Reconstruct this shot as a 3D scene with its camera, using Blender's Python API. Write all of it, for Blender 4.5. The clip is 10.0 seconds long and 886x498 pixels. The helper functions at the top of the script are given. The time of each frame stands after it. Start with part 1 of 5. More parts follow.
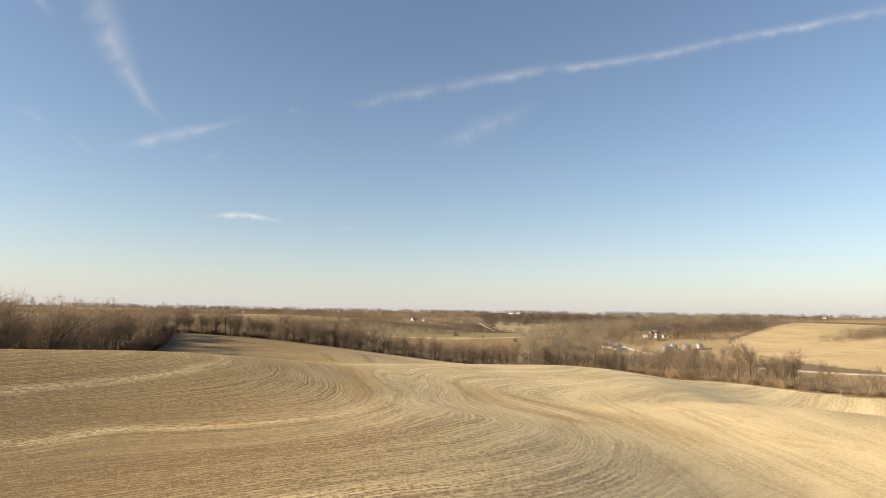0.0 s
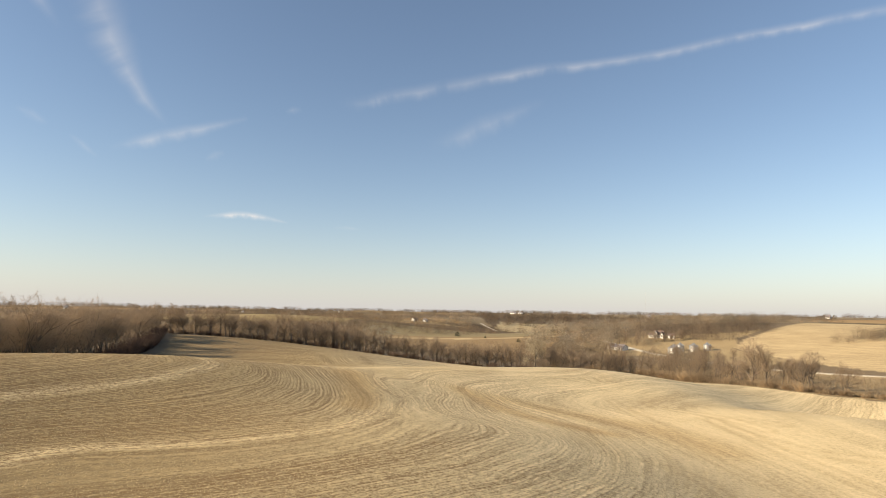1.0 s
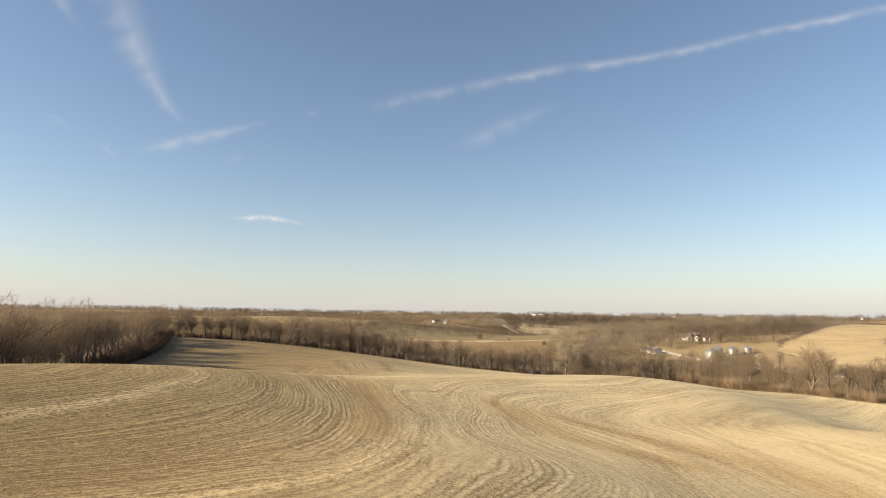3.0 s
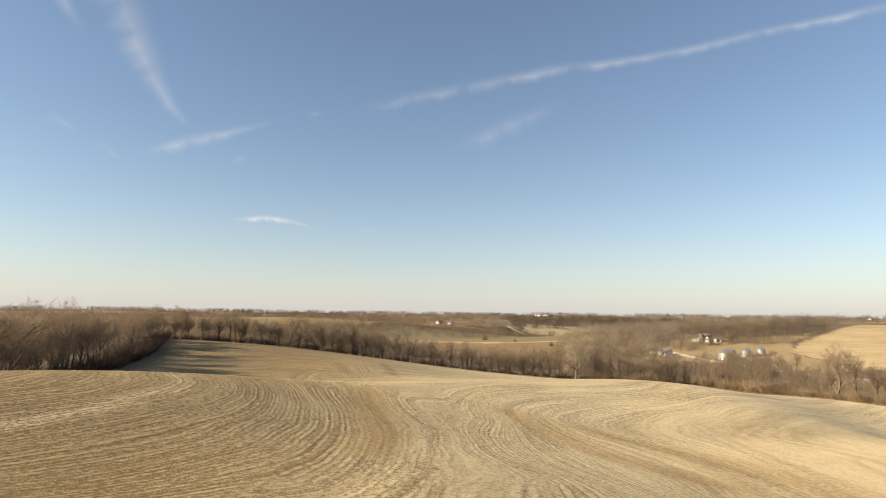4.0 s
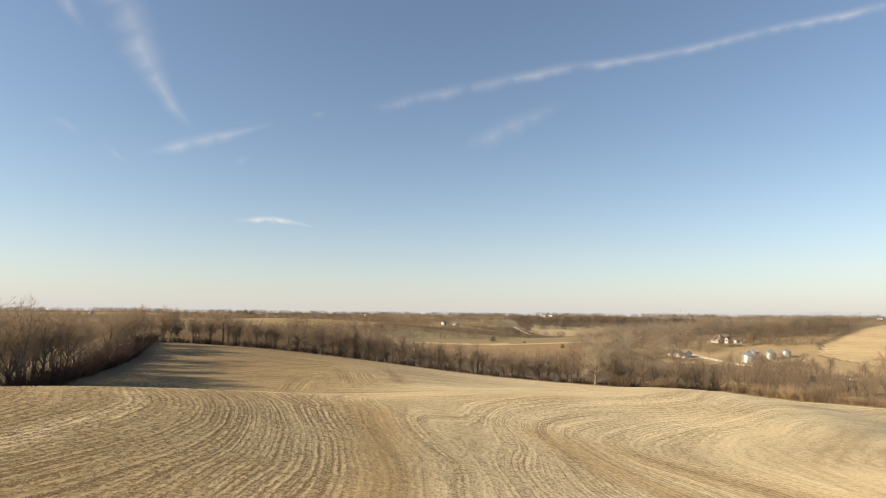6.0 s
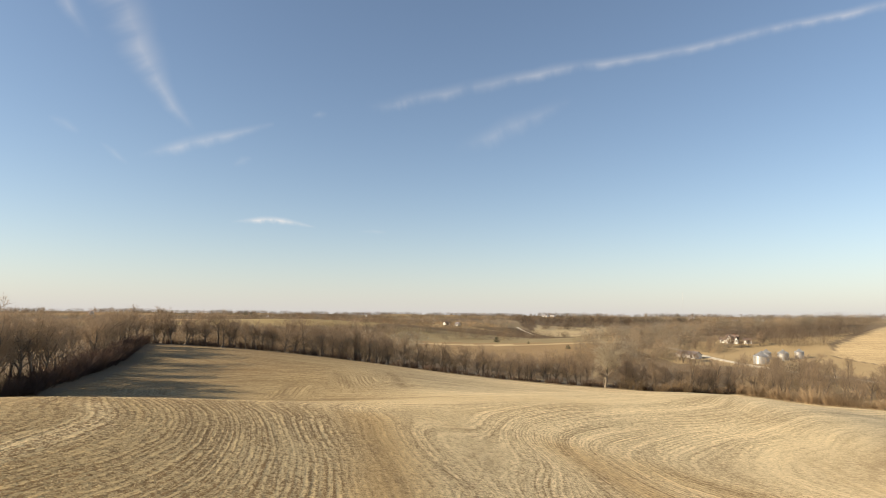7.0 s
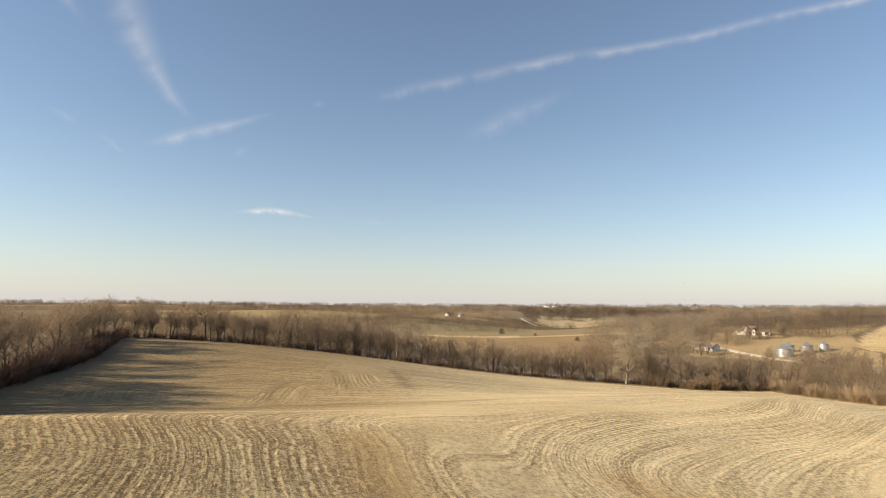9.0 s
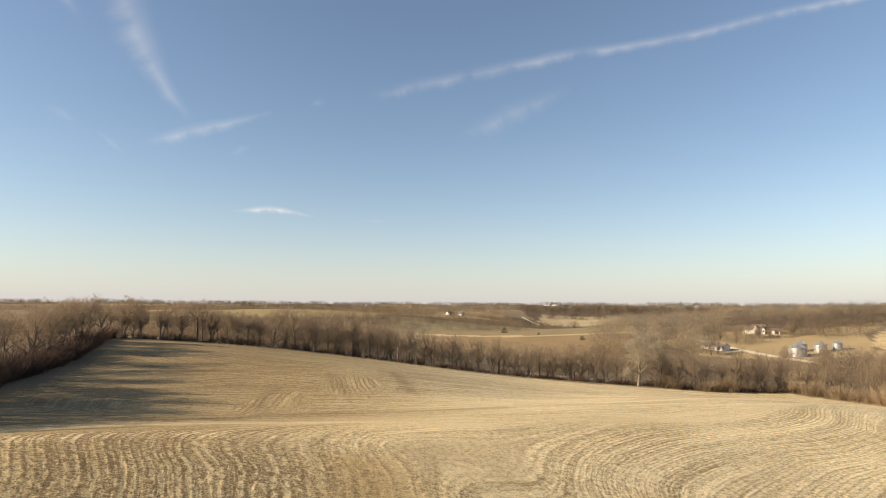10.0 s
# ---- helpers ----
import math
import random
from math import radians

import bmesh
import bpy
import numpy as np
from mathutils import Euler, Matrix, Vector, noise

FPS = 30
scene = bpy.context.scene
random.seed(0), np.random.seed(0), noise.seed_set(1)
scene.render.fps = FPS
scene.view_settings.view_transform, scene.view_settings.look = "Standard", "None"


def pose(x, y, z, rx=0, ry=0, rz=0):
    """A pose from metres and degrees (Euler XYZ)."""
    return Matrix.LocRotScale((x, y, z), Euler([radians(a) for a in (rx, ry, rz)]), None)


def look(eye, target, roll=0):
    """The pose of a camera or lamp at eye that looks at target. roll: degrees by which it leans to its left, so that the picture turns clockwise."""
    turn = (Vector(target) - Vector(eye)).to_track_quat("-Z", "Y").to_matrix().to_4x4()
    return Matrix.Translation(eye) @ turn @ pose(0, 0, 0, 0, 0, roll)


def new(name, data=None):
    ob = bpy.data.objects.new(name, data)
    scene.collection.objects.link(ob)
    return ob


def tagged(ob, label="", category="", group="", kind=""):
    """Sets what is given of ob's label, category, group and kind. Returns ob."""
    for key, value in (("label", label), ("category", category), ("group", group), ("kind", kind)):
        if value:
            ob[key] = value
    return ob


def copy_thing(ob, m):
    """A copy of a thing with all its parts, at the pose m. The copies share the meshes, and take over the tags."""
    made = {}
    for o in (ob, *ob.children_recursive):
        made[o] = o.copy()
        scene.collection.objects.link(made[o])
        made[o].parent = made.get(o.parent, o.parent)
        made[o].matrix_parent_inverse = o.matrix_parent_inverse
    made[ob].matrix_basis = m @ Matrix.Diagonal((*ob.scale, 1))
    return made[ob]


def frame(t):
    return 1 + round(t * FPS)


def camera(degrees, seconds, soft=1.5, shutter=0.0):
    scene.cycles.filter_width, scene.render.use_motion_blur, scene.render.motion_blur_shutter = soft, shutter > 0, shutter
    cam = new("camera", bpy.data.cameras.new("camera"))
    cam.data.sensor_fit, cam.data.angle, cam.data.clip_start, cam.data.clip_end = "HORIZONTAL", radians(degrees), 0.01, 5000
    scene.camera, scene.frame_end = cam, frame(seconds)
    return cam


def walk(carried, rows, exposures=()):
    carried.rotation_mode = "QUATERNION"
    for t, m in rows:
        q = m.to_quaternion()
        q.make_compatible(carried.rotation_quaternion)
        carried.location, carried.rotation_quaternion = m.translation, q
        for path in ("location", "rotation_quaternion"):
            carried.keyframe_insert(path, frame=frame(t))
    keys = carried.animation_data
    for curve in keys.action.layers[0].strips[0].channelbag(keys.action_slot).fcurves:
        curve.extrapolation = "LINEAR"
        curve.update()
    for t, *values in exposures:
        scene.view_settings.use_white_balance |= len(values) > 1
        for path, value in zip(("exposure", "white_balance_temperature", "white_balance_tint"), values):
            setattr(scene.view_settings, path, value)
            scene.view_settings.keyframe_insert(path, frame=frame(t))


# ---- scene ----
cam = camera(73.0, 10.0, soft=0.7)
PATH = [
    (0, (0.595, -0.457, 12.15), (0.565, 1.531, 12.368), 0.9),
    (0.5, (0.182, 4.069, 12.15), (0.151, 6.057, 12.368), 0.9),
    (1, (-0.274, 8.567, 12.15), (-0.306, 10.555, 12.368), 0.9),
    (1.5, (-0.771, 13.041, 12.15), (-0.819, 15.028, 12.369), 0.9),
    (2, (-1.305, 17.494, 12.15), (-1.382, 19.48, 12.37), 0.8),
    (2.5, (-1.875, 21.93, 12.15), (-1.964, 23.916, 12.371), 0.8),
    (4, (-3.78, 35.175, 12.15), (-3.887, 37.159, 12.375), 0.7),
    (4.5, (-4.473, 39.58, 12.15), (-4.583, 41.564, 12.376), 0.7),
    (5, (-5.19, 43.986, 12.15), (-5.304, 45.97, 12.377), 0.6),
    (5.5, (-5.931, 48.397, 12.15), (-6.047, 50.381, 12.377), 0.6),
    (7, (-8.269, 61.695, 12.15), (-8.391, 63.678, 12.378), 0.5),
    (7.5, (-9.08, 66.161, 12.15), (-9.202, 68.144, 12.379), 0.5),
    (8, (-9.903, 70.649, 12.15), (-10.027, 72.633, 12.378), 0.5),
    (8.5, (-10.736, 75.165, 12.15), (-10.859, 77.149, 12.369), 0.4),
    (9, (-11.577, 79.71, 12.15), (-11.699, 81.696, 12.348), 0.4),
    (9.5, (-12.423, 84.289, 12.15), (-12.545, 86.275, 12.345), 0.4),
    (10, (-13.273, 88.904, 12.15), (-13.394, 90.891, 12.344), 0.3),
]
walk(cam, [(t, look(eye, target, roll)) for t, eye, target, roll in PATH], ((0, 0.87, 6850, 11), (10, 0.87, 6850, 11)))

# ---- light: low winter sun from the south-west, clear sky ----
SUN_TRAVEL = Vector((0.96, 0.28, 0.0)).normalized()
SUN_UP = radians(22)
world = bpy.data.worlds.new("sky")
scene.world = world
world.use_nodes = True
wn = world.node_tree.nodes
sky = wn.new("ShaderNodeTexSky")
sky.sky_type = "NISHITA"
sky.sun_disc = False
sky.sun_elevation = SUN_UP
sky.sun_rotation = math.atan2(-SUN_TRAVEL.x, -SUN_TRAVEL.y)
sky.altitude = 250
sky.air_density = 1.0
sky.dust_density = 0.45
sky.ozone_density = 2.0
wn["Background"].inputs["Strength"].default_value = 0.083
# pale winter haze, the same all round, thinning upwards
wl = world.node_tree.links
coord, height, up = wn.new("ShaderNodeTexCoord"), wn.new("ShaderNodeSeparateXYZ"), wn.new("ShaderNodeMath")
wl.new(coord.outputs["Generated"], height.inputs[0])
up.operation = "MAXIMUM"
up.inputs[1].default_value = 0.0
wl.new(height.outputs["Z"], up.inputs[0])
thin, fade = wn.new("ShaderNodeMath"), wn.new("ShaderNodeMath")
thin.operation, thin.inputs[1].default_value = "MULTIPLY", -13.5
wl.new(up.outputs[0], thin.inputs[0])
fade.operation = "EXPONENT"
wl.new(thin.outputs[0], fade.inputs[0])
amount = wn.new("ShaderNodeMath")
amount.operation, amount.inputs[1].default_value, amount.inputs[2].default_value = "MULTIPLY_ADD", 0.92, 0.03
wl.new(fade.outputs[0], amount.inputs[0])
haze = wn.new("ShaderNodeMix")
haze.data_type = "RGBA"
haze.inputs["B"].default_value = (4.3, 4.29, 4.46, 1)
wl.new(amount.outputs[0], haze.inputs["Factor"])
wl.new(sky.outputs["Color"], haze.inputs["A"])
wl.new(haze.outputs["Result"], wn["Background"].inputs["Color"])
sun = new("sun", bpy.data.lights.new("sun", "SUN"))
sun.data.energy = 5.0
sun.data.angle = radians(0.6)
sun.data.color = (1.0, 0.86, 0.64)
sun.matrix_world = look((0, 0, 300), Vector((0, 0, 300)) + SUN_TRAVEL * math.cos(SUN_UP) + Vector((0, 0, -math.sin(SUN_UP))))

# ---- materials ----


def material(name, colour, rough=0.85, metal=0.0, scale=1.0, vary=0.25, bump=0.2, per_object=0.0, coord="Object", per_tree=False, twiggy=False):
    """A painted or natural surface: base colour with variation at two scales and fine relief."""
    m = bpy.data.materials.new(name)
    m.use_nodes = True
    n, l = m.node_tree.nodes, m.node_tree.links
    b = n["Principled BSDF"]
    b.inputs["Roughness"].default_value = rough
    b.inputs["Metallic"].default_value = metal
    tc = n.new("ShaderNodeTexCoord")
    big, fine = n.new("ShaderNodeTexNoise"), n.new("ShaderNodeTexNoise")
    big.inputs["Scale"].default_value, fine.inputs["Scale"].default_value = scale, scale * 11
    big.inputs["Detail"].default_value = 5
    for t in (big, fine):
        l.new(tc.outputs[coord], t.inputs["Vector"])
    add = n.new("ShaderNodeMath")
    add.operation = "MULTIPLY_ADD"
    add.inputs[1].default_value = 0.6
    l.new(big.outputs["Fac"], add.inputs[0])
    half = n.new("ShaderNodeMath")
    half.operation = "MULTIPLY"
    half.inputs[1].default_value = 0.4
    l.new(fine.outputs["Fac"], half.inputs[0])
    l.new(half.outputs[0], add.inputs[2])
    fac = add.outputs[0]
    if per_object:
        info = n.new("ShaderNodeObjectInfo")
        more = n.new("ShaderNodeMath")
        more.operation = "MULTIPLY_ADD"
        l.new(info.outputs["Random"], more.inputs[0])
        more.inputs[1].default_value = per_object
        shift = n.new("ShaderNodeMath")
        shift.operation = "SUBTRACT"
        l.new(fac, shift.inputs[0])
        shift.inputs[1].default_value = per_object / 2
        l.new(shift.outputs[0], more.inputs[2])
        fac = more.outputs[0]
    ramp = n.new("ShaderNodeMapRange")
    ramp.inputs["From Min"].default_value, ramp.inputs["From Max"].default_value = 0.25, 0.75
    ramp.inputs["To Min"].default_value, ramp.inputs["To Max"].default_value = 1 - vary, 1 + vary
    l.new(fac, ramp.inputs["Value"])
    mul = n.new("ShaderNodeVectorMath")
    mul.operation = "SCALE"
    mul.inputs[0].default_value = colour
    l.new(ramp.outputs["Result"], mul.inputs["Scale"])
    if per_tree:
        tint, both = n.new("ShaderNodeAttribute"), n.new("ShaderNodeVectorMath")
        tint.attribute_name, both.operation = "tint", "MULTIPLY"
        l.new(mul.outputs["Vector"], both.inputs[0])
        l.new(tint.outputs["Color"], both.inputs[1])
        l.new(both.outputs["Vector"], b.inputs["Base Color"])
    else:
        l.new(mul.outputs["Vector"], b.inputs["Base Color"])
    if twiggy:
        # round twigs catch light from either side
        soft, both_sides = n.new("ShaderNodeBsdfTranslucent"), n.new("ShaderNodeMixShader")
        both_sides.inputs["Fac"].default_value = 0.5
        l.new(b.inputs["Base Color"].links[0].from_socket, soft.inputs["Color"])
        l.new(b.outputs[0], both_sides.inputs[1])
        l.new(soft.outputs[0], both_sides.inputs[2])
        l.new(both_sides.outputs[0], n["Material Output"].inputs["Surface"])
    if bump:
        bp = n.new("ShaderNodeBump")
        bp.inputs["Strength"].default_value = bump
        bp.inputs["Distance"].default_value = 0.05
        l.new(fac, bp.inputs["Height"])
        l.new(bp.outputs["Normal"], b.inputs["Normal"])
    return m


bark = material("bark", (0.175, 0.132, 0.092), 0.9, scale=2.0, vary=0.35, per_object=0.25)
twig = material("twig", (0.33, 0.245, 0.163), 0.9, scale=0.5, vary=0.25, bump=0, per_object=0.25, twiggy=True)
bark_pale = material("pale_bark", (0.2, 0.16, 0.113), 0.85, scale=1.5, vary=0.3)
twig_pale = material("pale_twig", (0.46, 0.385, 0.27), 0.9, scale=0.5, vary=0.25, bump=0, twiggy=True)
# western brush: the shade on its near side is put into the colour
brush_shaded = material("brush", (0.10, 0.066, 0.05), 0.9, scale=0.6, vary=0.35, bump=0, per_object=0.5, twiggy=True)
brush_red = material("russet_brush", (0.17, 0.112, 0.075), 0.9, scale=0.6, vary=0.35, bump=0, per_object=0.5, twiggy=True)
brush_tan = material("tan_brush", (0.36, 0.262, 0.16), 0.9, scale=0.6, vary=0.3, bump=0, per_object=0.5, twiggy=True)
wood_far = material("far_twigs", (0.225, 0.161, 0.10), 0.95, scale=0.11, vary=0.3, bump=0, per_tree=True, twiggy=True)
cedar_green = material("cedar_foliage", (0.045, 0.05, 0.022), 0.9, scale=1.0, vary=0.4)
white_paint = material("white_paint", (0.62, 0.59, 0.54), 0.6, scale=0.4, vary=0.08, bump=0.1)
grey_roof = material("grey_shingles", (0.16, 0.14, 0.14), 0.85, scale=0.8, vary=0.3)
brown_roof = material("brown_shingles", (0.14, 0.095, 0.075), 0.85, scale=0.8, vary=0.3)
metal_roof = material("weathered_sheet_roof", (0.235, 0.205, 0.215), 0.6, 0.1, scale=0.3, vary=0.25)
galvanised = material("galvanised_steel", (0.34, 0.33, 0.315), 0.45, 0.5, scale=0.6, vary=0.12, bump=0.05)
dark_gap = material("dark_opening", (0.03, 0.03, 0.03), 0.5, scale=1.0, vary=0.2, bump=0)
brick_red = material("chimney_brick", (0.25, 0.1, 0.07), 0.9, scale=3.0, vary=0.3)
gravel = material("pale_gravel", (0.52, 0.45, 0.34), 0.95, scale=0.4, vary=0.2, coord="Object")
straw_blade = material("straw_blade", (0.50, 0.38, 0.20), 0.8, scale=0.15, vary=0.3, bump=0)
grass_blade = material("dry_grass", (0.27, 0.195, 0.105), 0.85, scale=0.1, vary=0.35, bump=0)
mast_steel = material("mast_steel", (0.3, 0.29, 0.28), 0.5, 0.5, vary=0.1, bump=0)


def glass_material():
    m = bpy.data.materials.new("window_glass")
    m.use_nodes = True
    b = m.node_tree.nodes["Principled BSDF"]
    b.inputs["Base Color"].default_value = (0.03, 0.035, 0.04, 1)
    b.inputs["Roughness"].default_value = 0.08
    return m


glass = glass_material()


def vapour_material(name, alpha, scale):
    """Thin ice cloud, its sunlight put in as a faint glow: soft edges across its width, torn along its length."""
    m = bpy.data.materials.new(name)
    m.use_nodes = True
    n, l = m.node_tree.nodes, m.node_tree.links
    n.remove(n["Principled BSDF"])
    uv = n.new("ShaderNodeUVMap")
    sep = n.new("ShaderNodeSeparateXYZ")
    l.new(uv.outputs["UV"], sep.inputs[0])

    def maths(op, a, b=None, c=None):
        k = n.new("ShaderNodeMath")
        k.operation = op
        k.use_clamp = op == "MULTIPLY_ADD"
        for i, v in enumerate((a, b, c)):
            if v is None:
                continue
            if isinstance(v, (int, float)):
                k.inputs[i].default_value = v
            else:
                l.new(v, k.inputs[i])
        return k.outputs[0]

    noise_a = n.new("ShaderNodeTexNoise")
    noise_a.inputs["Scale"].default_value = scale
    noise_a.inputs["Detail"].default_value = 3
    mapping = n.new("ShaderNodeMapping")
    mapping.inputs["Scale"].default_value = (1.0, 0.35, 1.0)
    l.new(uv.outputs["UV"], mapping.inputs["Vector"])
    l.new(mapping.outputs["Vector"], noise_a.inputs["Vector"])
    warped = maths("ADD", sep.outputs["Y"], maths("MULTIPLY", maths("SUBTRACT", noise_a.outputs["Fac"], 0.5), 0.5))
    across = maths("SUBTRACT", 1.0, maths("POWER", maths("ABSOLUTE", maths("SUBTRACT", maths("MULTIPLY", warped, 2.0), 1.0)), 1.2))
    across = maths("MAXIMUM", across, 0.0)
    u = n.new("ShaderNodeAttribute")
    u.attribute_name = "fade"
    body = maths("MULTIPLY", maths("MULTIPLY", across, across), u.outputs["Fac"])
    torn = maths("MULTIPLY_ADD", noise_a.outputs["Fac"], 2.2, -0.55)
    fac = maths("MULTIPLY", maths("MULTIPLY", body, torn), alpha)
    glow, clear, mix = n.new("ShaderNodeEmission"), n.new("ShaderNodeBsdfTransparent"), n.new("ShaderNodeMixShader")
    glow.inputs["Color"].default_value = (0.93, 0.90, 0.88, 1)
    glow.inputs["Strength"].default_value = 0.55
    l.new(fac, mix.inputs["Fac"])
    l.new(clear.outputs[0], mix.inputs[1])
    l.new(glow.outputs[0], mix.inputs[2])
    l.new(mix.outputs[0], n["Material Output"].inputs["Surface"])
    return m


def field_material():
    """Crop land: land colours by plan, harvested rows that follow the contour lines, straw and bare soil between."""
    m = bpy.data.materials.new("farm_land")
    m.use_nodes = True
    n, l = m.node_tree.nodes, m.node_tree.links
    b = n["Principled BSDF"]
    b.inputs["Roughness"].default_value = 0.95
    b.inputs["Specular IOR Level"].default_value = 0.15

    def attribute(name):
        a = n.new("ShaderNodeAttribute")
        a.attribute_name = name
        return a

    def maths(op, *values):
        k = n.new("ShaderNodeMath")
        k.operation = op
        for i, v in enumerate(values):
            if isinstance(v, (int, float)):
                k.inputs[i].default_value = v
            else:
                l.new(v, k.inputs[i])
        return k.outputs[0]

    def noise_of(scale, detail=4.0, vector=None, rough=0.55):
        t = n.new("ShaderNodeTexNoise")
        t.inputs["Scale"].default_value, t.inputs["Detail"].default_value = scale, detail
        t.inputs["Roughness"].default_value = rough
        l.new(vector or geo.outputs["Position"], t.inputs["Vector"])
        return t.outputs["Fac"]

    geo = n.new("ShaderNodeNewGeometry")
    land, row, crop, tilth = attribute("land"), attribute("row"), attribute("crop"), attribute("tilth")
    wob = maths("MULTIPLY", maths("SUBTRACT", noise_of(0.16, 3), 0.5), 0.7)
    wob = maths("ADD", wob, maths("MULTIPLY", maths("SUBTRACT", noise_of(0.9, 2), 0.5), 0.22))
    phase = maths("ADD", maths("ADD", row.outputs["Fac"], maths("MULTIPLY", noise_of(0.045, 2), 2.5)), wob)
    line = maths("SINE", maths("MULTIPLY", phase, 2 * math.pi / 0.76))
    pass_line = maths("SINE", maths("MULTIPLY", phase, 2 * math.pi / 3.05))
    where = n.new("ShaderNodeSeparateXYZ")
    l.new(geo.outputs["Position"], where.inputs[0])

    def streak(across, length, detail):
        """Short dashes of straw that lie along the rows."""
        v = n.new("ShaderNodeCombineXYZ")
        l.new(maths("MULTIPLY", phase, across), v.inputs[0])
        l.new(maths("MULTIPLY", where.outputs["X"], length), v.inputs[1])
        l.new(maths("MULTIPLY", where.outputs["Y"], length), v.inputs[2])
        return noise_of(1.0, detail, v.outputs[0], 0.6)

    band = streak(1.1, 0.09, 3)
    dash = streak(2.6, 0.9, 4)
    sweep = streak(0.22, 0.018, 3)
    wide = n.new("ShaderNodeTexNoise")
    wide.noise_dimensions = "1D"
    wide.inputs["Scale"].default_value, wide.inputs["Detail"].default_value = 0.13, 2
    l.new(phase, wide.inputs["W"])
    patch = noise_of(0.035, 5)
    clod = noise_of(2.2, 5, rough=0.7)
    straw = noise_of(6.5, 3, rough=0.7)
    show = maths("MULTIPLY", crop.outputs["Fac"], n_map(n, l, noise_of(0.09, 4), 0.40, 0.60, 0.45, 1.0))
    show = maths("MULTIPLY", show, n_map(n, l, dash, 0.36, 0.60, 0.15, 1.15))
    furrow = maths("POWER", maths("MULTIPLY_ADD", line, 0.5, 0.5), 2.5)
    rut = maths("POWER", maths("MULTIPLY_ADD", maths("SINE", maths("MULTIPLY", phase, 2 * math.pi / 2.28)), 0.5, 0.5), 7.0)
    lines = n.new("ShaderNodeTexNoise")
    lines.noise_dimensions = "1D"
    lines.inputs["Scale"].default_value, lines.inputs["Detail"].default_value, lines.inputs["Roughness"].default_value = 1.5, 3, 0.7
    l.new(phase, lines.inputs["W"])
    fac = maths("ADD", maths("MULTIPLY", maths("SUBTRACT", 0.29, furrow), 0.85), maths("MULTIPLY", maths("SUBTRACT", 0.2, rut), 0.5))
    fac = maths("ADD", fac, maths("MULTIPLY", maths("SUBTRACT", lines.outputs["Fac"], 0.5), 1.9))
    fac = maths("MULTIPLY", fac, show)
    fac = maths("ADD", fac, maths("MULTIPLY", maths("MULTIPLY", maths("SUBTRACT", band, 0.5), 1.1), crop.outputs["Fac"]))
    fac = maths("ADD", fac, maths("MULTIPLY", maths("MULTIPLY", maths("SUBTRACT", dash, 0.5), 1.7), crop.outputs["Fac"]))
    fac = maths("ADD", fac, maths("MULTIPLY", maths("MULTIPLY", maths("SUBTRACT", wide.outputs["Fac"], 0.5), 0.4), crop.outputs["Fac"]))
    fac = maths("ADD", fac, maths("MULTIPLY", maths("SUBTRACT", patch, 0.5), 0.5))
    fac = maths("ADD", fac, maths("MULTIPLY", maths("SUBTRACT", sweep, 0.5), maths("MULTIPLY", tilth.outputs["Fac"], 0.8)))
    grain = maths("MULTIPLY_ADD", crop.outputs["Fac"], 0.8, 0.2)
    loose = maths("ADD", maths("MULTIPLY", maths("SUBTRACT", clod, 0.5), 2.9), maths("MULTIPLY", maths("SUBTRACT", straw, 0.5), 3.3))
    fac = maths("ADD", fac, maths("MULTIPLY", loose, grain))
    tone = maths("MINIMUM", maths("MAXIMUM", maths("ADD", fac, 1.0), 0.3), 1.5)
    scale = n.new("ShaderNodeVectorMath")
    scale.operation = "SCALE"
    l.new(land.outputs["Color"], scale.inputs[0])
    l.new(tone, scale.inputs["Scale"])
    # where little straw lies the browner soil shows
    soil = n.new("ShaderNodeMix")
    soil.data_type = "RGBA"
    soil.inputs["B"].default_value = (0.235, 0.138, 0.058, 1)
    l.new(scale.outputs["Vector"], soil.inputs["A"])
    l.new(n_map(n, l, tone, 0.95, 0.5, 0.0, 0.7), soil.inputs["Factor"])
    l.new(soil.outputs["Result"], b.inputs["Base Color"])
    height = maths("MULTIPLY", maths("ADD", maths("MULTIPLY", line, -0.03), maths("MULTIPLY", pass_line, 0.03)), show)
    height = maths("ADD", height, maths("MULTIPLY", clod, 0.22))
    height = maths("ADD", height, maths("MULTIPLY", maths("ADD", maths("MULTIPLY", band, 0.1), maths("MULTIPLY", dash, 0.24)), crop.outputs["Fac"]))
    height = maths("ADD", height, maths("MULTIPLY", straw, 0.08))
    bp = n.new("ShaderNodeBump")
    bp.inputs["Strength"].default_value = 0.33
    bp.inputs["Distance"].default_value = 1.0
    l.new(height, bp.inputs["Height"])
    l.new(bp.outputs["Normal"], b.inputs["Normal"])
    return m


def n_map(n, l, value, a, b, c, d):
    k = n.new("ShaderNodeMapRange")
    for name, v in (("From Min", a), ("From Max", b), ("To Min", c), ("To Max", d)):
        k.inputs[name].default_value = v
    l.new(value, k.inputs["Value"])
    return k.outputs["Result"]


farm_land = field_material()

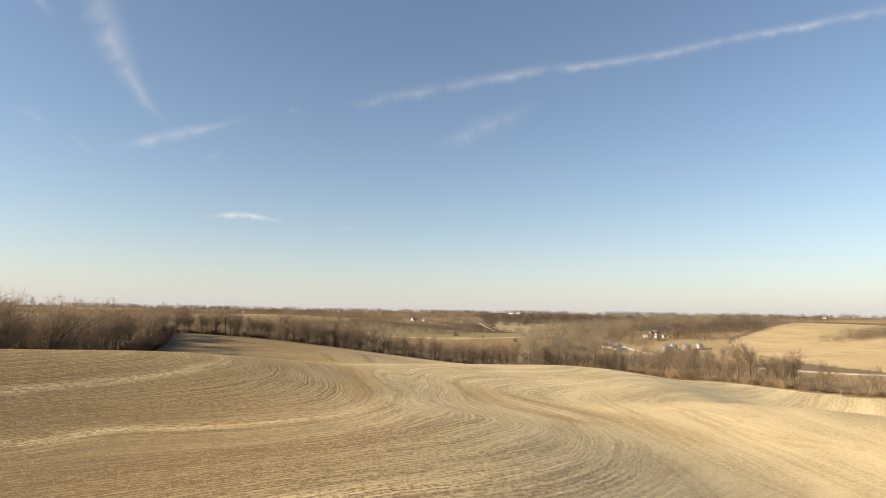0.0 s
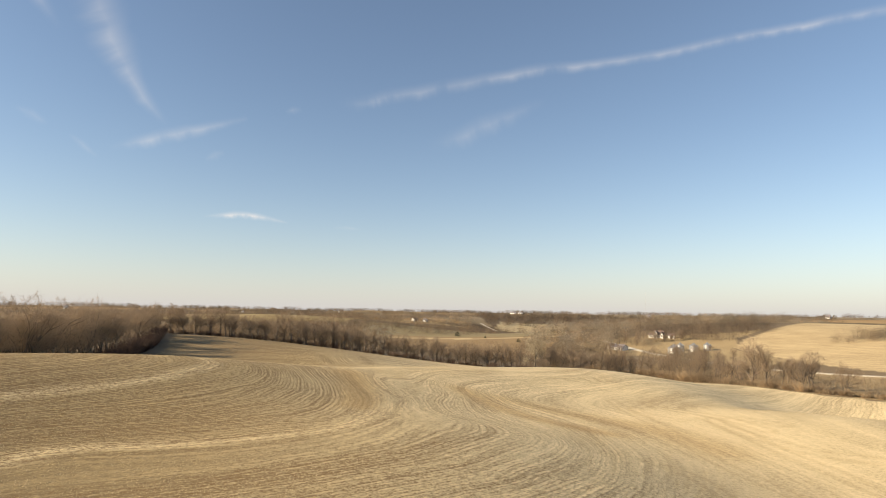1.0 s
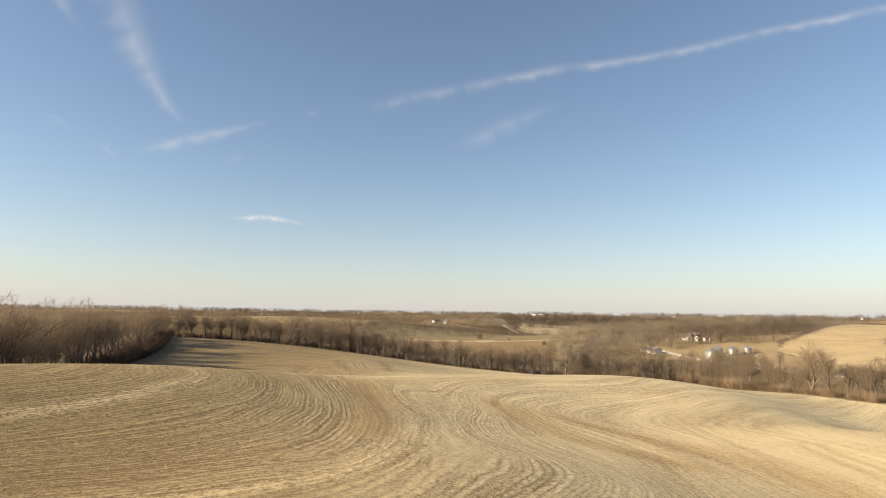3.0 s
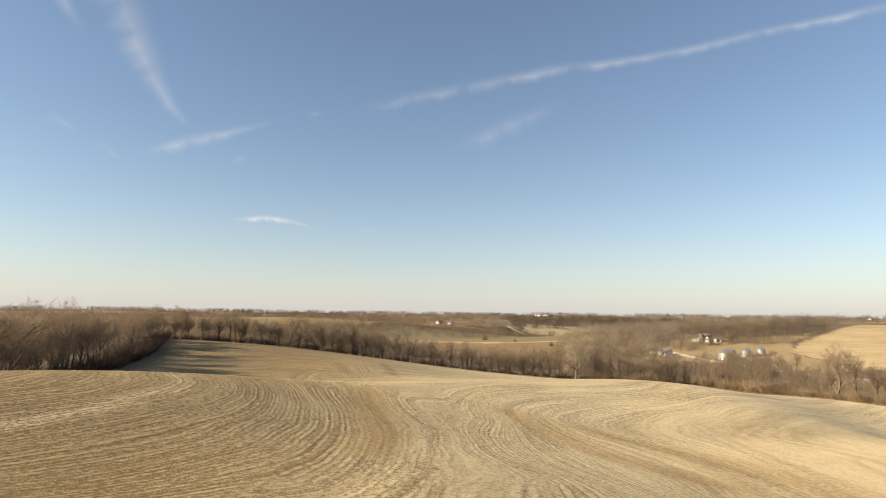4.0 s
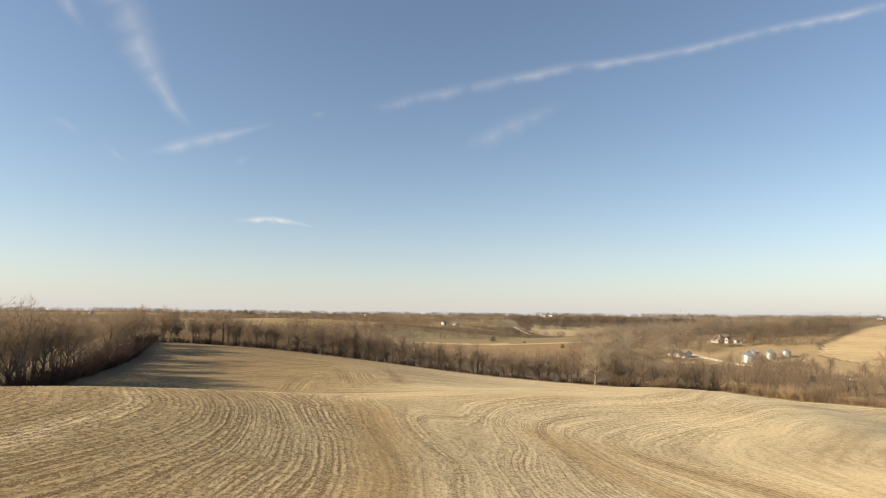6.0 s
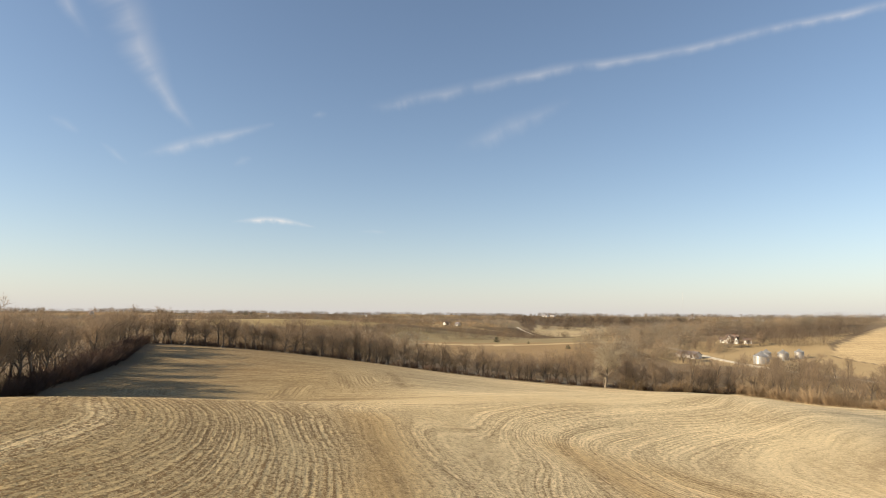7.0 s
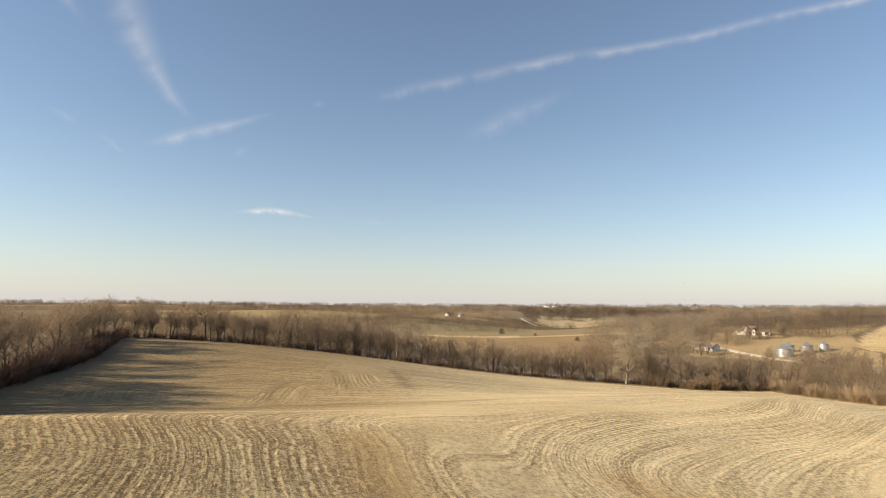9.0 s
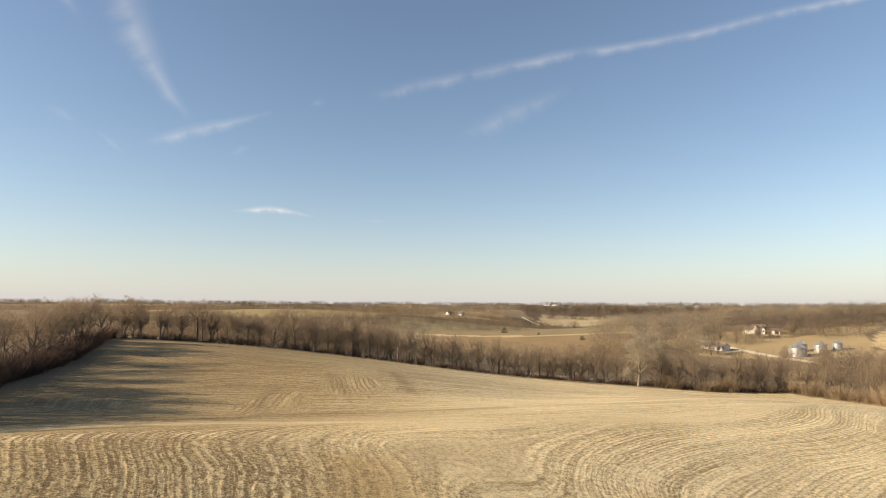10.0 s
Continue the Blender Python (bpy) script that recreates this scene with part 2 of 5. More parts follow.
# ---- the lie of the land ----
# Swells of the near field on a 32 m net, of the valley on a 100 m net; farther hills one by one.
NEAR = np.array([[3.0, 3.3, 2.1, 2.1, 3.3, -0.3, -0.3, 0.1], [3.6, 4.6, 0.7, -1.2, 2.2, -3.7, -0.9, 0.3], [2.8, 4.5, 2.9, -0.5, 4.7, -2.9, -0.0, 0.2],
                 [-1.4, -3.0, 5.9, 0.7, -3.2, 0.5, 3.9, -1.0],
                 [-1.4, -3.1, 0.3, 2.3, 3.0, -4.1, 0.9, -7.1], [0.6, 1.1, -2.2, -2.9, 3.4, 1.8, 2.8, -3.2],
                 [-2.2, -2.3, -0.1, 1.9, -3.3, 3.6, -0.1, 2.2]])
VALLEY = np.array([[2.4, 4.9, 8.3, -3.8, -4.2, -3.2, 2.8, 3.8], [0.8, 0.6, 0.6, -2.2, 0.1, -1.5, 4.5, 4.5], [0.2, -0.9, -2.3, -1.5, -2.0, -1.4, 3.4, 3.6],
                   [0.9, 0.6, -0.4, -0.1, 6.3, 9.0, 4.8, 3.0], [2.2, 4.1, 6.9, 0.2, -5.6, 0.3, 2.1, 2.1]])
HILLS = [(-205, 690, 3.0, 70), (-350, 780, 2.5, 100), (112, 850, -6, 70), (70, 850, -8, 50), (-45, 830, 4, 90), (40, 945, 4, 60), (-330, 700, 6, 150), (420, 560, 5, 140), (-150, 1100, 4, 160), (350, 1150, 5, 220), (-600, 1300, 6, 260)]


def ease(v, a, b):
    s = np.clip((v - a) / (b - a), 0, 1)
    return s * s * (3 - 2 * s)


def ground_z(x, y):
    x, y = np.asarray(x, float), np.asarray(y, float)
    d = np.hypot(x, y - 60)
    z = -4 - 4 * ease(d, 100, 320) + 13 * ease(d, 520, 1100) + 16 * ease(d, 1100, 2300)
    for net, x0, y0, step, r in ((NEAR, -125, 20, 32, 25.5), (VALLEY, -300, 250, 100, 78.75)):
        for j, line in enumerate(net):
            for i, h in enumerate(line):
                z = z + h * np.exp(-((x - x0 - step * i) ** 2 + (y - y0 - step * j) ** 2) / (2 * r * r))
    for hx, hy, h, r in HILLS:
        z = z + h * np.exp(-((x - hx) ** 2 + (y - hy) ** 2) / (2 * r * r))
    roll = np.sin(x / 95 + 1.3) * np.sin(y / 140 + 0.4) + 0.6 * np.sin((x + y) / 61) * np.sin((x - 2 * y) / 170)
    return z + 2.2 * roll * ease(d, 700, 1300)


def at_ground(x, y, sink=0.0):
    return float(ground_z(x, y)) - sink


def curve_through(points, steps=8):
    """Points along a smooth line through the given ones."""
    p = [Vector(q) for q in points]
    p = [2 * p[0] - p[1]] + p + [2 * p[-1] - p[-2]]
    out = []
    for i in range(1, len(p) - 2):
        for k in range(steps):
            t = k / steps
            out.append(0.5 * (2 * p[i] + (p[i + 1] - p[i - 1]) * t + (2 * p[i - 1] - 5 * p[i] + 4 * p[i + 1] - p[i + 2]) * t * t + (3 * p[i] - p[i - 1] - 3 * p[i + 1] + p[i + 2]) * t ** 3))
    return np.array([tuple(q) for q in out + [p[-2]]])


def far_from(x, y, line):
    """Distance to a polyline."""
    best = np.full(x.shape, 1e9)
    for (ax, ay), (bx, by) in zip(line[:-1], line[1:]):
        ux, uy = bx - ax, by - ay
        t = np.clip(((x - ax) * ux + (y - ay) * uy) / (ux * ux + uy * uy + 1e-9), 0, 1)
        best = np.minimum(best, np.hypot(x - ax - t * ux, y - ay - t * uy))
    return best


def inside(x, y, ring):
    odd = np.zeros(x.shape, bool)
    for (ax, ay), (bx, by) in zip(ring, ring[1:] + ring[:1]):
        if ay == by:
            continue
        odd ^= ((ay > y) != (by > y)) & (x < (bx - ax) * (y - ay) / (by - ay) + ax)
    return odd


# rows that the machines followed, each with how far it lies east of the seam in the western lobe, in metres; all other rows run between them
WEST_ROWS = [(-3, ((-52, 71), (-48, 80), (-44, 91), (-41, 102), (-42, 115))), (-6, ((-47, 89), (-45, 94), (-43, 100), (-44, 111), (-48, 113))), (6, ((-40, 80), (-36, 89), (-33, 106), (-33, 113), (-39, 125))),
             (11, ((-34, 79), (-29, 91), (-29, 99), (-29, 107), (-33, 121))), (20, ((-27, 77), (-21, 89), (-21, 98), (-22, 109), (-29, 128))), (26, ((-15, 79), (-14, 85), (-14, 94), (-20, 121), (-23, 133))),
             (7, ((-31, 102), (-33, 114), (-36, 121), (-39, 126))), (20, ((-29, 127), (-30, 131), (-35, 136))), (27, ((-23, 128), (-24, 133), (-26, 144)))]
MIDDLE_ROWS = [(32, ((-39, 53), (-34, 62), (-23, 67), (-11, 83), (-10, 115))), (37, ((-27, 51), (-13, 61), (-9, 67), (-6, 75), (-6, 105))), (52, ((-6, 49), (0, 56), (5, 62), (13, 81), (14, 91))),
               (61, ((-6, 39), (1, 46), (11, 61), (17, 74), (20, 95))), (68, ((16, 58), (21, 69), (25, 79), (28, 89), (27, 95))), (38, ((-1, 82), (-1, 91), (-4, 104), (-9, 123), (-13, 133))),
               (34, ((-16, 133), (-17, 138), (-22, 145))), (70, ((24, 67), (30, 79), (32, 85), (31, 92)))]
EAST_ROWS = [(53, ((11, 98), (5, 124), (1, 134), (9, 151), (39, 173))), (61, ((21, 102), (14, 128), (7, 136), (7, 140), (20, 158))), (79, ((38, 107), (39, 131), (40, 139), (44, 146), (69, 171))),
             (79, ((49, 75), (44, 93), (40, 128), (42, 143), (60, 167))), (43, ((1, 128), (-1, 133), (-3, 137), (-1, 146), (5, 154))), (68, ((13, 129), (13, 138), (21, 149), (31, 159), (47, 174))),
             (75, ((47, 164), (39, 155), (32, 151))), (34, ((-9, 139), (-9, 143), (-7, 149), (0, 161), (6, 166))), (48, ((0, 143), (4, 149), (18, 162)))]
# beyond the headland the rows run along the slope
NORTH_ROWS = [(0, ((-90, 150), (-64, 165), (-44, 170), (-18, 163), (6, 171), (25, 184))), (8, ((-79, 169), (-58, 175), (-39, 181), (-19, 182), (15, 192))), (18, ((-79, 186), (-65, 188), (-53, 188))),
              (30, ((-85, 195), (-78, 197), (-69, 202), (-62, 211))), (56, ((-109, 245), (-93, 241), (-75, 234), (-66, 228))), (55, ((-45, 230), (-34, 237), (-6, 248), (18, 256))), (82, ((-116, 253), (-86, 262), (-55, 270), (-21, 272), (44, 276)))]
HEADLAND = curve_through([(-120, 130), (-90, 146), (-64, 161), (-44, 166), (-18, 159), (6, 167), (25, 180), (60, 215), (80, 255)])


def swell(r2):
    return 0.5 * r2 * np.log(np.maximum(r2, 1e-12))


def sheet_through(rows, ease_off=0.05):
    """A smooth sheet (thin plate) that holds each row's value along the whole row."""
    spots, heights = [], []
    for value, line in rows:
        q = curve_through(line, 3)
        spots.append(q / 30.0)
        heights.append(np.full(len(q), float(value)))
    spots, heights = np.concatenate(spots), np.concatenate(heights)
    k = len(spots)
    a = np.zeros((k + 3, k + 3))
    a[:k, :k] = swell(((spots[:, None] - spots[None]) ** 2).sum(-1)) + ease_off * np.eye(k)
    a[:k, k], a[:k, k + 1:] = 1, spots
    a[k:, :k] = a[:k, k:].T
    return spots, np.linalg.solve(a, np.r_[heights, 0, 0, 0])


def on_sheet(sheet, x, y):
    spots, w = sheet
    k, out = len(spots), np.empty(len(x))
    for i in range(0, len(x), 8000):
        q = np.stack([x[i:i + 8000], y[i:i + 8000]], -1) / 30.0
        r2 = (q ** 2).sum(-1)[:, None] + (spots ** 2).sum(-1)[None] - 2 * q @ spots.T
        out[i:i + 8000] = swell(np.maximum(r2, 0)) @ w[:k] + w[k] + q @ w[k + 1:]
    return out


LOBES, SLOPE = sheet_through(WEST_ROWS + MIDDLE_ROWS + EAST_ROWS), sheet_through(NORTH_ROWS)


def past_headland(x, y):
    return y - np.interp(x, HEADLAND[:, 0], HEADLAND[:, 1])


def row_of(x, y):
    """How far east, or north beyond the headland, a spot's row lies; the same all along each row."""
    north = past_headland(x, y) > 0
    row = np.where(north, on_sheet(SLOPE, x, y), on_sheet(LOBES, x, y))
    # two places on the slope where the machines turned and drove across it
    for cx, cy, rx, ry, lean in ((-39, 211, 6, 11, 0.28), (-48, 190, 5, 12, 0.09), (-76, 181, 8, 5, 0.5)):
        turned = ((x - cx) / rx) ** 2 + ((y - cy) / ry) ** 2 < 1
        row = np.where(turned, (x + lean * y) * 0.7, row)
    return row


FIELD = [(-76, -300), (-78, 100), (-90, 190), (-99, 218), (-115, 256), (-103, 263), (-78, 271), (-50, 277), (-22, 279), (5, 283), (38, 286), (60, 282), (84, 286), (91, 270), (95, 252), (101, 228), (110, 213), (121, 203), (135, 189), (170, 150), (260, 60), (260, -300)]
HILL_FIELD = [(186, 335), (184, 405), (208, 440), (254, 482), (262, 490), (330, 560), (480, 620), (700, 600), (700, 60), (310, 100), (208, 248)]
STRIP_FIELD = [(-60, 522), (20, 502), (85, 494), (92, 503), (20, 512), (-60, 530)]
HILLSIDE = [(112, 600), (160, 860), (330, 900), (500, 840), (430, 700), (310, 565), (262, 512), (190, 490), (150, 505)]
KNOLL_WOODS = [(52, 906), (90, 898), (180, 890), (330, 985), (360, 1080), (40, 1085)]
PASTURE = [(-90, 440), (-80, 545), (20, 522), (92, 506), (70, 440), (50, 395)]
KNOLL = [(62, 880), (75, 930), (180, 930), (185, 870), (130, 850), (90, 850)]
ORANGE = [(-460, 720), (-300, 690), (-280, 790), (-440, 830)]
OLIVE = [(-310, 600), (-200, 590), (-110, 620), (-100, 740), (-280, 780)]


TRACKS = [[(36, 146), (34.4, 110), (34, 90), (37, 79), (42, 66), (50, 46)], [(44.5, 118), (45, 96), (47.4, 85), (50, 72), (58, 52)],
          [(48.8, 104), (46, 123), (43, 141), (45, 149), (57, 160), (75, 173), (83, 175)], [(58, 88), (50, 92), (45.4, 101), (44, 110), (47, 117), (53, 107)],
          [(53, 171), (58, 168), (57, 161), (44, 144), (37.5, 134), (37, 123), (40, 116)], [(6.3, 115), (5, 127), (9, 142), (24, 162), (38, 171)],
          [(-8.5, 124), (-5.6, 134), (-6.5, 139), (-11, 138)], [(24, 83), (27.5, 79), (28, 70), (27, 62)]]


def land_colours(x, y):
    r = np.random.default_rng(7)
    d = np.hypot(x, y)
    n = len(x)
    col = np.empty((n, 4))
    # patchwork of far fields
    k = 260
    rad = 550 * np.exp(r.random(k) * 2.1)
    turn = (r.random(k) - 0.5) * 2 * math.pi * np.where(r.random(k) < 0.75, 0.16, 1.0)
    sx, sy = rad * np.sin(turn) * 1.0, rad * np.cos(turn)
    pal = np.array([(0.36, 0.26, 0.135), (0.22, 0.15, 0.08), (0.17, 0.12, 0.07), (0.23, 0.17, 0.085), (0.36, 0.235, 0.11), (0.14, 0.10, 0.062), (0.28, 0.215, 0.13)])
    tone = pal[r.integers(0, len(pal), k)] * (0.68 + 0.3 * r.random((k, 1)))
    best, pick = np.full(n, 1e9), np.zeros(n, int)
    for i in range(k):
        q = np.hypot((x - sx[i]) * 0.6, y - sy[i]) / (0.4 + rad[i] / 1500)
        pick = np.where(q < best, i, pick)
        best = np.minimum(best, q)
    col[:, :3] = tone[pick]
    col[:, 3] = 1
    near = (d < 640) & (y > 0)
    col[near, :3] = (0.19, 0.14, 0.085)
    col[inside(x, y, [(-95, 540), (-85, 650), (100, 650), (112, 600), (92, 500)]), :3] = (0.25, 0.197, 0.105)
    for ring in (HILLSIDE, KNOLL_WOODS):
        col[inside(x, y, ring), :3] = (0.165, 0.12, 0.075)
    for ring, c in ((PASTURE, (0.27, 0.185, 0.095)), (HILL_FIELD, (0.50, 0.375, 0.205)), (STRIP_FIELD, (0.47, 0.36, 0.20)), (KNOLL, (0.40, 0.32, 0.19)), (ORANGE, (0.42, 0.27, 0.12)), (OLIVE, (0.30, 0.225, 0.105))):
        col[inside(x, y, ring), :3] = c
    yard = inside(x, y, [(98, 395), (92, 455), (145, 478), (200, 470), (240, 478), (205, 445), (182, 400), (186, 335), (158, 326), (136, 372)])
    col[yard, :3] = (0.36, 0.265, 0.14)
    meadow = inside(x, y, [(-40, 291), (10, 293), (48, 298), (44, 312), (-40, 305)])
    col[meadow, :3] = (0.36, 0.28, 0.165)
    verge = inside(x, y, [(90, 296), (104, 225), (140, 186), (260, 60), (300, 120), (205, 245), (148, 345), (112, 345)])
    col[verge, :3] = (0.35, 0.255, 0.135)
    crop = inside(x, y, FIELD)
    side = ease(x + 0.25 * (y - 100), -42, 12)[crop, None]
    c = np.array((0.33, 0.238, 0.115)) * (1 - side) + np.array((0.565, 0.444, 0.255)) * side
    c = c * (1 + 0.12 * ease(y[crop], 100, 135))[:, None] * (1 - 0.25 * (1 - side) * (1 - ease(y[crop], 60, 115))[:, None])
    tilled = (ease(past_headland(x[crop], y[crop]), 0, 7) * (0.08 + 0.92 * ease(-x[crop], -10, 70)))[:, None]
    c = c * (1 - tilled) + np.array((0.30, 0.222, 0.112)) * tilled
    # western slope: browner soil, darkened further for the hedgerow's shadow
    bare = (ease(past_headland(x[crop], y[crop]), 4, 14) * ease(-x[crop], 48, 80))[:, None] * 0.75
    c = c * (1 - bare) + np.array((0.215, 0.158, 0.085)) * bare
    pale, brown = (0.58, 0.445, 0.245), (0.42, 0.275, 0.12)
    for line, wide, tint in (([(36, 146), (34, 110), (34, 90), (37, 79), (42, 66), (50, 46), (60, 20)], 8.0, (0.575, 0.452, 0.262)),
                             ([(-22, 136), (-18, 124), (-16, 113), (-13, 96)], 4.0, (0.46, 0.3, 0.125)), ([(2, 136), (9, 123), (15, 113), (23, 102)], 3.4, brown), ([(10, 133), (18, 128), (27, 118), (34, 102), (37, 94)], 4.5, (0.48, 0.34, 0.165)),
                             ([(-64, 36), (-39, 53), (-34, 62), (-23, 67), (-13, 75), (-10, 90), (-10, 105)], 1.5, pale), ([(-58, 58), (-48, 78), (-43, 89), (-41, 101), (-41, 112), (-46, 120)], 1.5, pale),
                             ([(-14, 34), (-3, 42), (6, 52), (12, 63), (17, 74), (20, 84), (20, 95)], 2.0, pale), ([(-60, 126), (-48, 131), (-41, 141), (-30, 143), (-20, 144)], 2.4, pale),
                             ([(-90, 146), (-64, 161), (-44, 167), (-18, 160), (6, 168), (25, 181), (38, 182), (42, 176), (40, 168)], 2.4, (0.62, 0.475, 0.265)), ([(-16, 144), (-13, 137), (-9, 150), (-4, 153), (12, 167)], 2.4, pale)):
        w = np.exp(-(far_from(x[crop], y[crop], curve_through(line)) / wide) ** 2)[:, None] * 0.7
        c = c * (1 - w) + np.array(tint) * w
    # darker strips along the slope beyond the headland: furrows, and hedgerow tree shadows painted in
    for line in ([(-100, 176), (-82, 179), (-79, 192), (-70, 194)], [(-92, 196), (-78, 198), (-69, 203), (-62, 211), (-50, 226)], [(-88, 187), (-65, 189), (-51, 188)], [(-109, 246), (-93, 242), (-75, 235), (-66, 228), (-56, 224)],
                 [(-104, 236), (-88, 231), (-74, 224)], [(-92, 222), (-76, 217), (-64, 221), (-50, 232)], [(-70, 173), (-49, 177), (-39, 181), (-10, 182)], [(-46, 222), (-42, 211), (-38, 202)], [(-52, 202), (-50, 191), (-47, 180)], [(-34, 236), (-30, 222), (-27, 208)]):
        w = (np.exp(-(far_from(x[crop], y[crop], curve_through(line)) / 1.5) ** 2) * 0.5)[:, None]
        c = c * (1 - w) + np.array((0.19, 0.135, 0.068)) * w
    # wheel tracks where the machines turned
    for line in TRACKS:
        q = far_from(x[crop], y[crop], curve_through(line))
        w = (np.exp(-((q - 1.1) / 0.45) ** 2) * 0.38)[:, None]
        c = c * (1 - w) + np.array((0.36, 0.255, 0.13)) * w
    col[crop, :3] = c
    strength = crop.astype(float)
    strength[crop] = 1.0 - (0.5 + 0.15 * ease(x[crop], 25, 45)) * side[:, 0] * (1 - tilled[:, 0])
    strength[crop] *= 1 - 0.5 * ease(x[crop], 6, 28) * (1 - ease(y[crop], 112, 132))
    # a washed strip of bare soil between the lobes
    strength[crop] *= 1 - 0.65 * np.exp(-(far_from(x[crop], y[crop], curve_through([(-22, 136), (-18, 124), (-16, 113), (-13, 96)])) / 3.6) ** 2)
    # where rows spread wide apart they are faint
    here = row_of(x[crop], y[crop])
    pitch = np.hypot(row_of(x[crop] + 0.6, y[crop]) - here, row_of(x[crop], y[crop] + 0.6) - here) / 0.6
    strength[crop] *= np.clip(pitch, 0.35, 1.0) * np.where(pitch > 3, 0.3, 1.0)
    strength[crop] *= 1 - 0.8 * np.exp(-(past_headland(x[crop], y[crop]) / 4.5) ** 2)
    return col, strength


def build_ground():
    angles = np.concatenate([np.linspace(-52, 52, 440), np.linspace(52, 308, 70)[1:-1]])
    radii = [3.0]
    while radii[-1] < 4900:
        radii.append(radii[-1] + max(0.7, radii[-1] * 0.0125))
    radii = np.array(radii)
    a, r = np.meshgrid(np.radians(angles), radii)
    x, y = (r * np.sin(a)).ravel(), (r * np.cos(a)).ravel()
    x, y = np.r_[x, 0.0], np.r_[y, 0.0]
    co = np.stack([x, y, ground_z(x, y)], -1)
    na, nr = len(angles), len(radii)
    j, i = np.meshgrid(np.arange(nr - 1), np.arange(na), indexing="ij")
    k = (i + 1) % na
    quads = np.stack([j * na + i, j * na + k, (j + 1) * na + k, (j + 1) * na + i], -1).reshape(-1, 4)[:, ::-1]
    fan = [(na * nr, q, q + 1 if q + 1 < na else 0) for q in range(na)]
    me = bpy.data.meshes.new("ground")
    me.from_pydata(co.tolist(), [], quads.tolist() + fan)
    me.polygons.foreach_set("use_smooth", [True] * len(me.polygons))
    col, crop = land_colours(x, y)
    row = np.zeros(len(x))
    close = np.hypot(x, y) < 420
    row[close] = row_of(x[close], y[close])
    # the far hill field is sown in long parallel lines
    hill = inside(x, y, HILL_FIELD)
    row[hill] = (0.45 * x + 0.9 * y)[hill] * 0.35
    crop[hill] = 0.35
    for name, kind, data in (("land", "FLOAT_COLOR", col), ("row", "FLOAT", row), ("crop", "FLOAT", crop), ("tilth", "FLOAT", inside(x, y, FIELD).astype(float))):
        at = me.attributes.new(name, kind, "POINT")
        at.data.foreach_set("color" if kind == "FLOAT_COLOR" else "value", np.asarray(data, np.float32).ravel())
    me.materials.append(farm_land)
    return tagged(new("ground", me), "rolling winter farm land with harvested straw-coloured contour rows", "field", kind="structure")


build_ground()


def ribbon(name, points, width, mat, label, category, lift=0.12):
    line = curve_through(points, 14)
    tang = np.gradient(line, axis=0)
    tang /= np.hypot(tang[:, 0], tang[:, 1])[:, None]
    side = np.stack([tang[:, 1], -tang[:, 0]], -1)
    bm = bmesh.new()
    rows = []
    for p, s in zip(line, side):
        row = []
        for k, drop in ((-0.62, -0.35), (-0.5, 0), (-0.2, 0.05), (0.2, 0.05), (0.5, 0), (0.62, -0.35)):
            q = p + s * width * k
            row.append(bm.verts.new((q[0], q[1], at_ground(q[0], q[1]) + lift + drop)))
        rows.append(row)
    for a, b in zip(rows[:-1], rows[1:]):
        for i in range(5):
            bm.faces.new((a[i], a[i + 1], b[i + 1], b[i]))
    bmesh.ops.recalc_face_normals(bm, faces=bm.faces)
    me = bpy.data.meshes.new(name)
    bm.to_mesh(me)
    bm.free()
    me.materials.append(mat)
    return tagged(new(name, me), label, category, kind="structure")


ribbon("farm_road", [(113, 462), (120, 435), (124, 412), (131, 384), (144, 348), (157, 320), (175, 293), (200, 262), (240, 215)], 4.0, gravel, "pale gravel farm road winding past the grain bins", "road")
ribbon("gravel_road", [(44, 902), (50, 886), (58, 870), (66, 852), (78, 835), (96, 818)], 3.2, gravel, "pale gravel road climbing a far hill", "road", 0.3)

# ---- builders ----


def part(name, bm, mat, parent, label=""):
    """Links a bmesh as one mesh object under a thing or part."""
    me = bpy.data.meshes.new(name)
    bm.to_mesh(me)
    bm.free()
    return part_of(name, me, mat, parent, label)


def part_of(name, me, mat, parent, label=""):
    me.materials.append(mat)
    ob = new(name, me)
    ob.parent = parent
    return tagged(ob, label)


def box(bm, x0, y0, z0, x1, y1, z1):
    m = Matrix.LocRotScale(((x0 + x1) / 2, (y0 + y1) / 2, (z0 + z1) / 2), None, (x1 - x0, y1 - y0, z1 - z0))
    bmesh.ops.create_cube(bm, size=1.0, matrix=m)
    return bm


def block(*corners):
    bm = box(bmesh.new(), *corners)
    bmesh.ops.bevel(bm, geom=bm.edges, offset=0.02, segments=1, affect="EDGES")
    return bm


def tube(v, f, pts, radii, sides):
    """Adds a tapered tube along pts to the lists of vertices and faces."""
    base = len(v)
    for i, (p, r) in enumerate(zip(pts, radii)):
        d = (pts[min(i + 1, len(pts) - 1)] - pts[max(i - 1, 0)]).normalized()
        a = d.orthogonal().normalized()
        b = d.cross(a)
        for s in range(sides):
            w = 2 * math.pi * s / sides
            v.append(tuple(p + (a * math.cos(w) + b * math.sin(w)) * r))
    for i in range(len(pts) - 1):
        for s in range(sides):
            q = (s + 1) % sides
            f.append((base + i * sides + s, base + i * sides + q, base + (i + 1) * sides + q, base + (i + 1) * sides + s))


def mesh_of(name, v, f, smooth=False):
    me = bpy.data.meshes.new(name)
    me.from_pydata(v, [], f)
    if smooth:
        me.polygons.foreach_set("use_smooth", [True] * len(f))
    return me


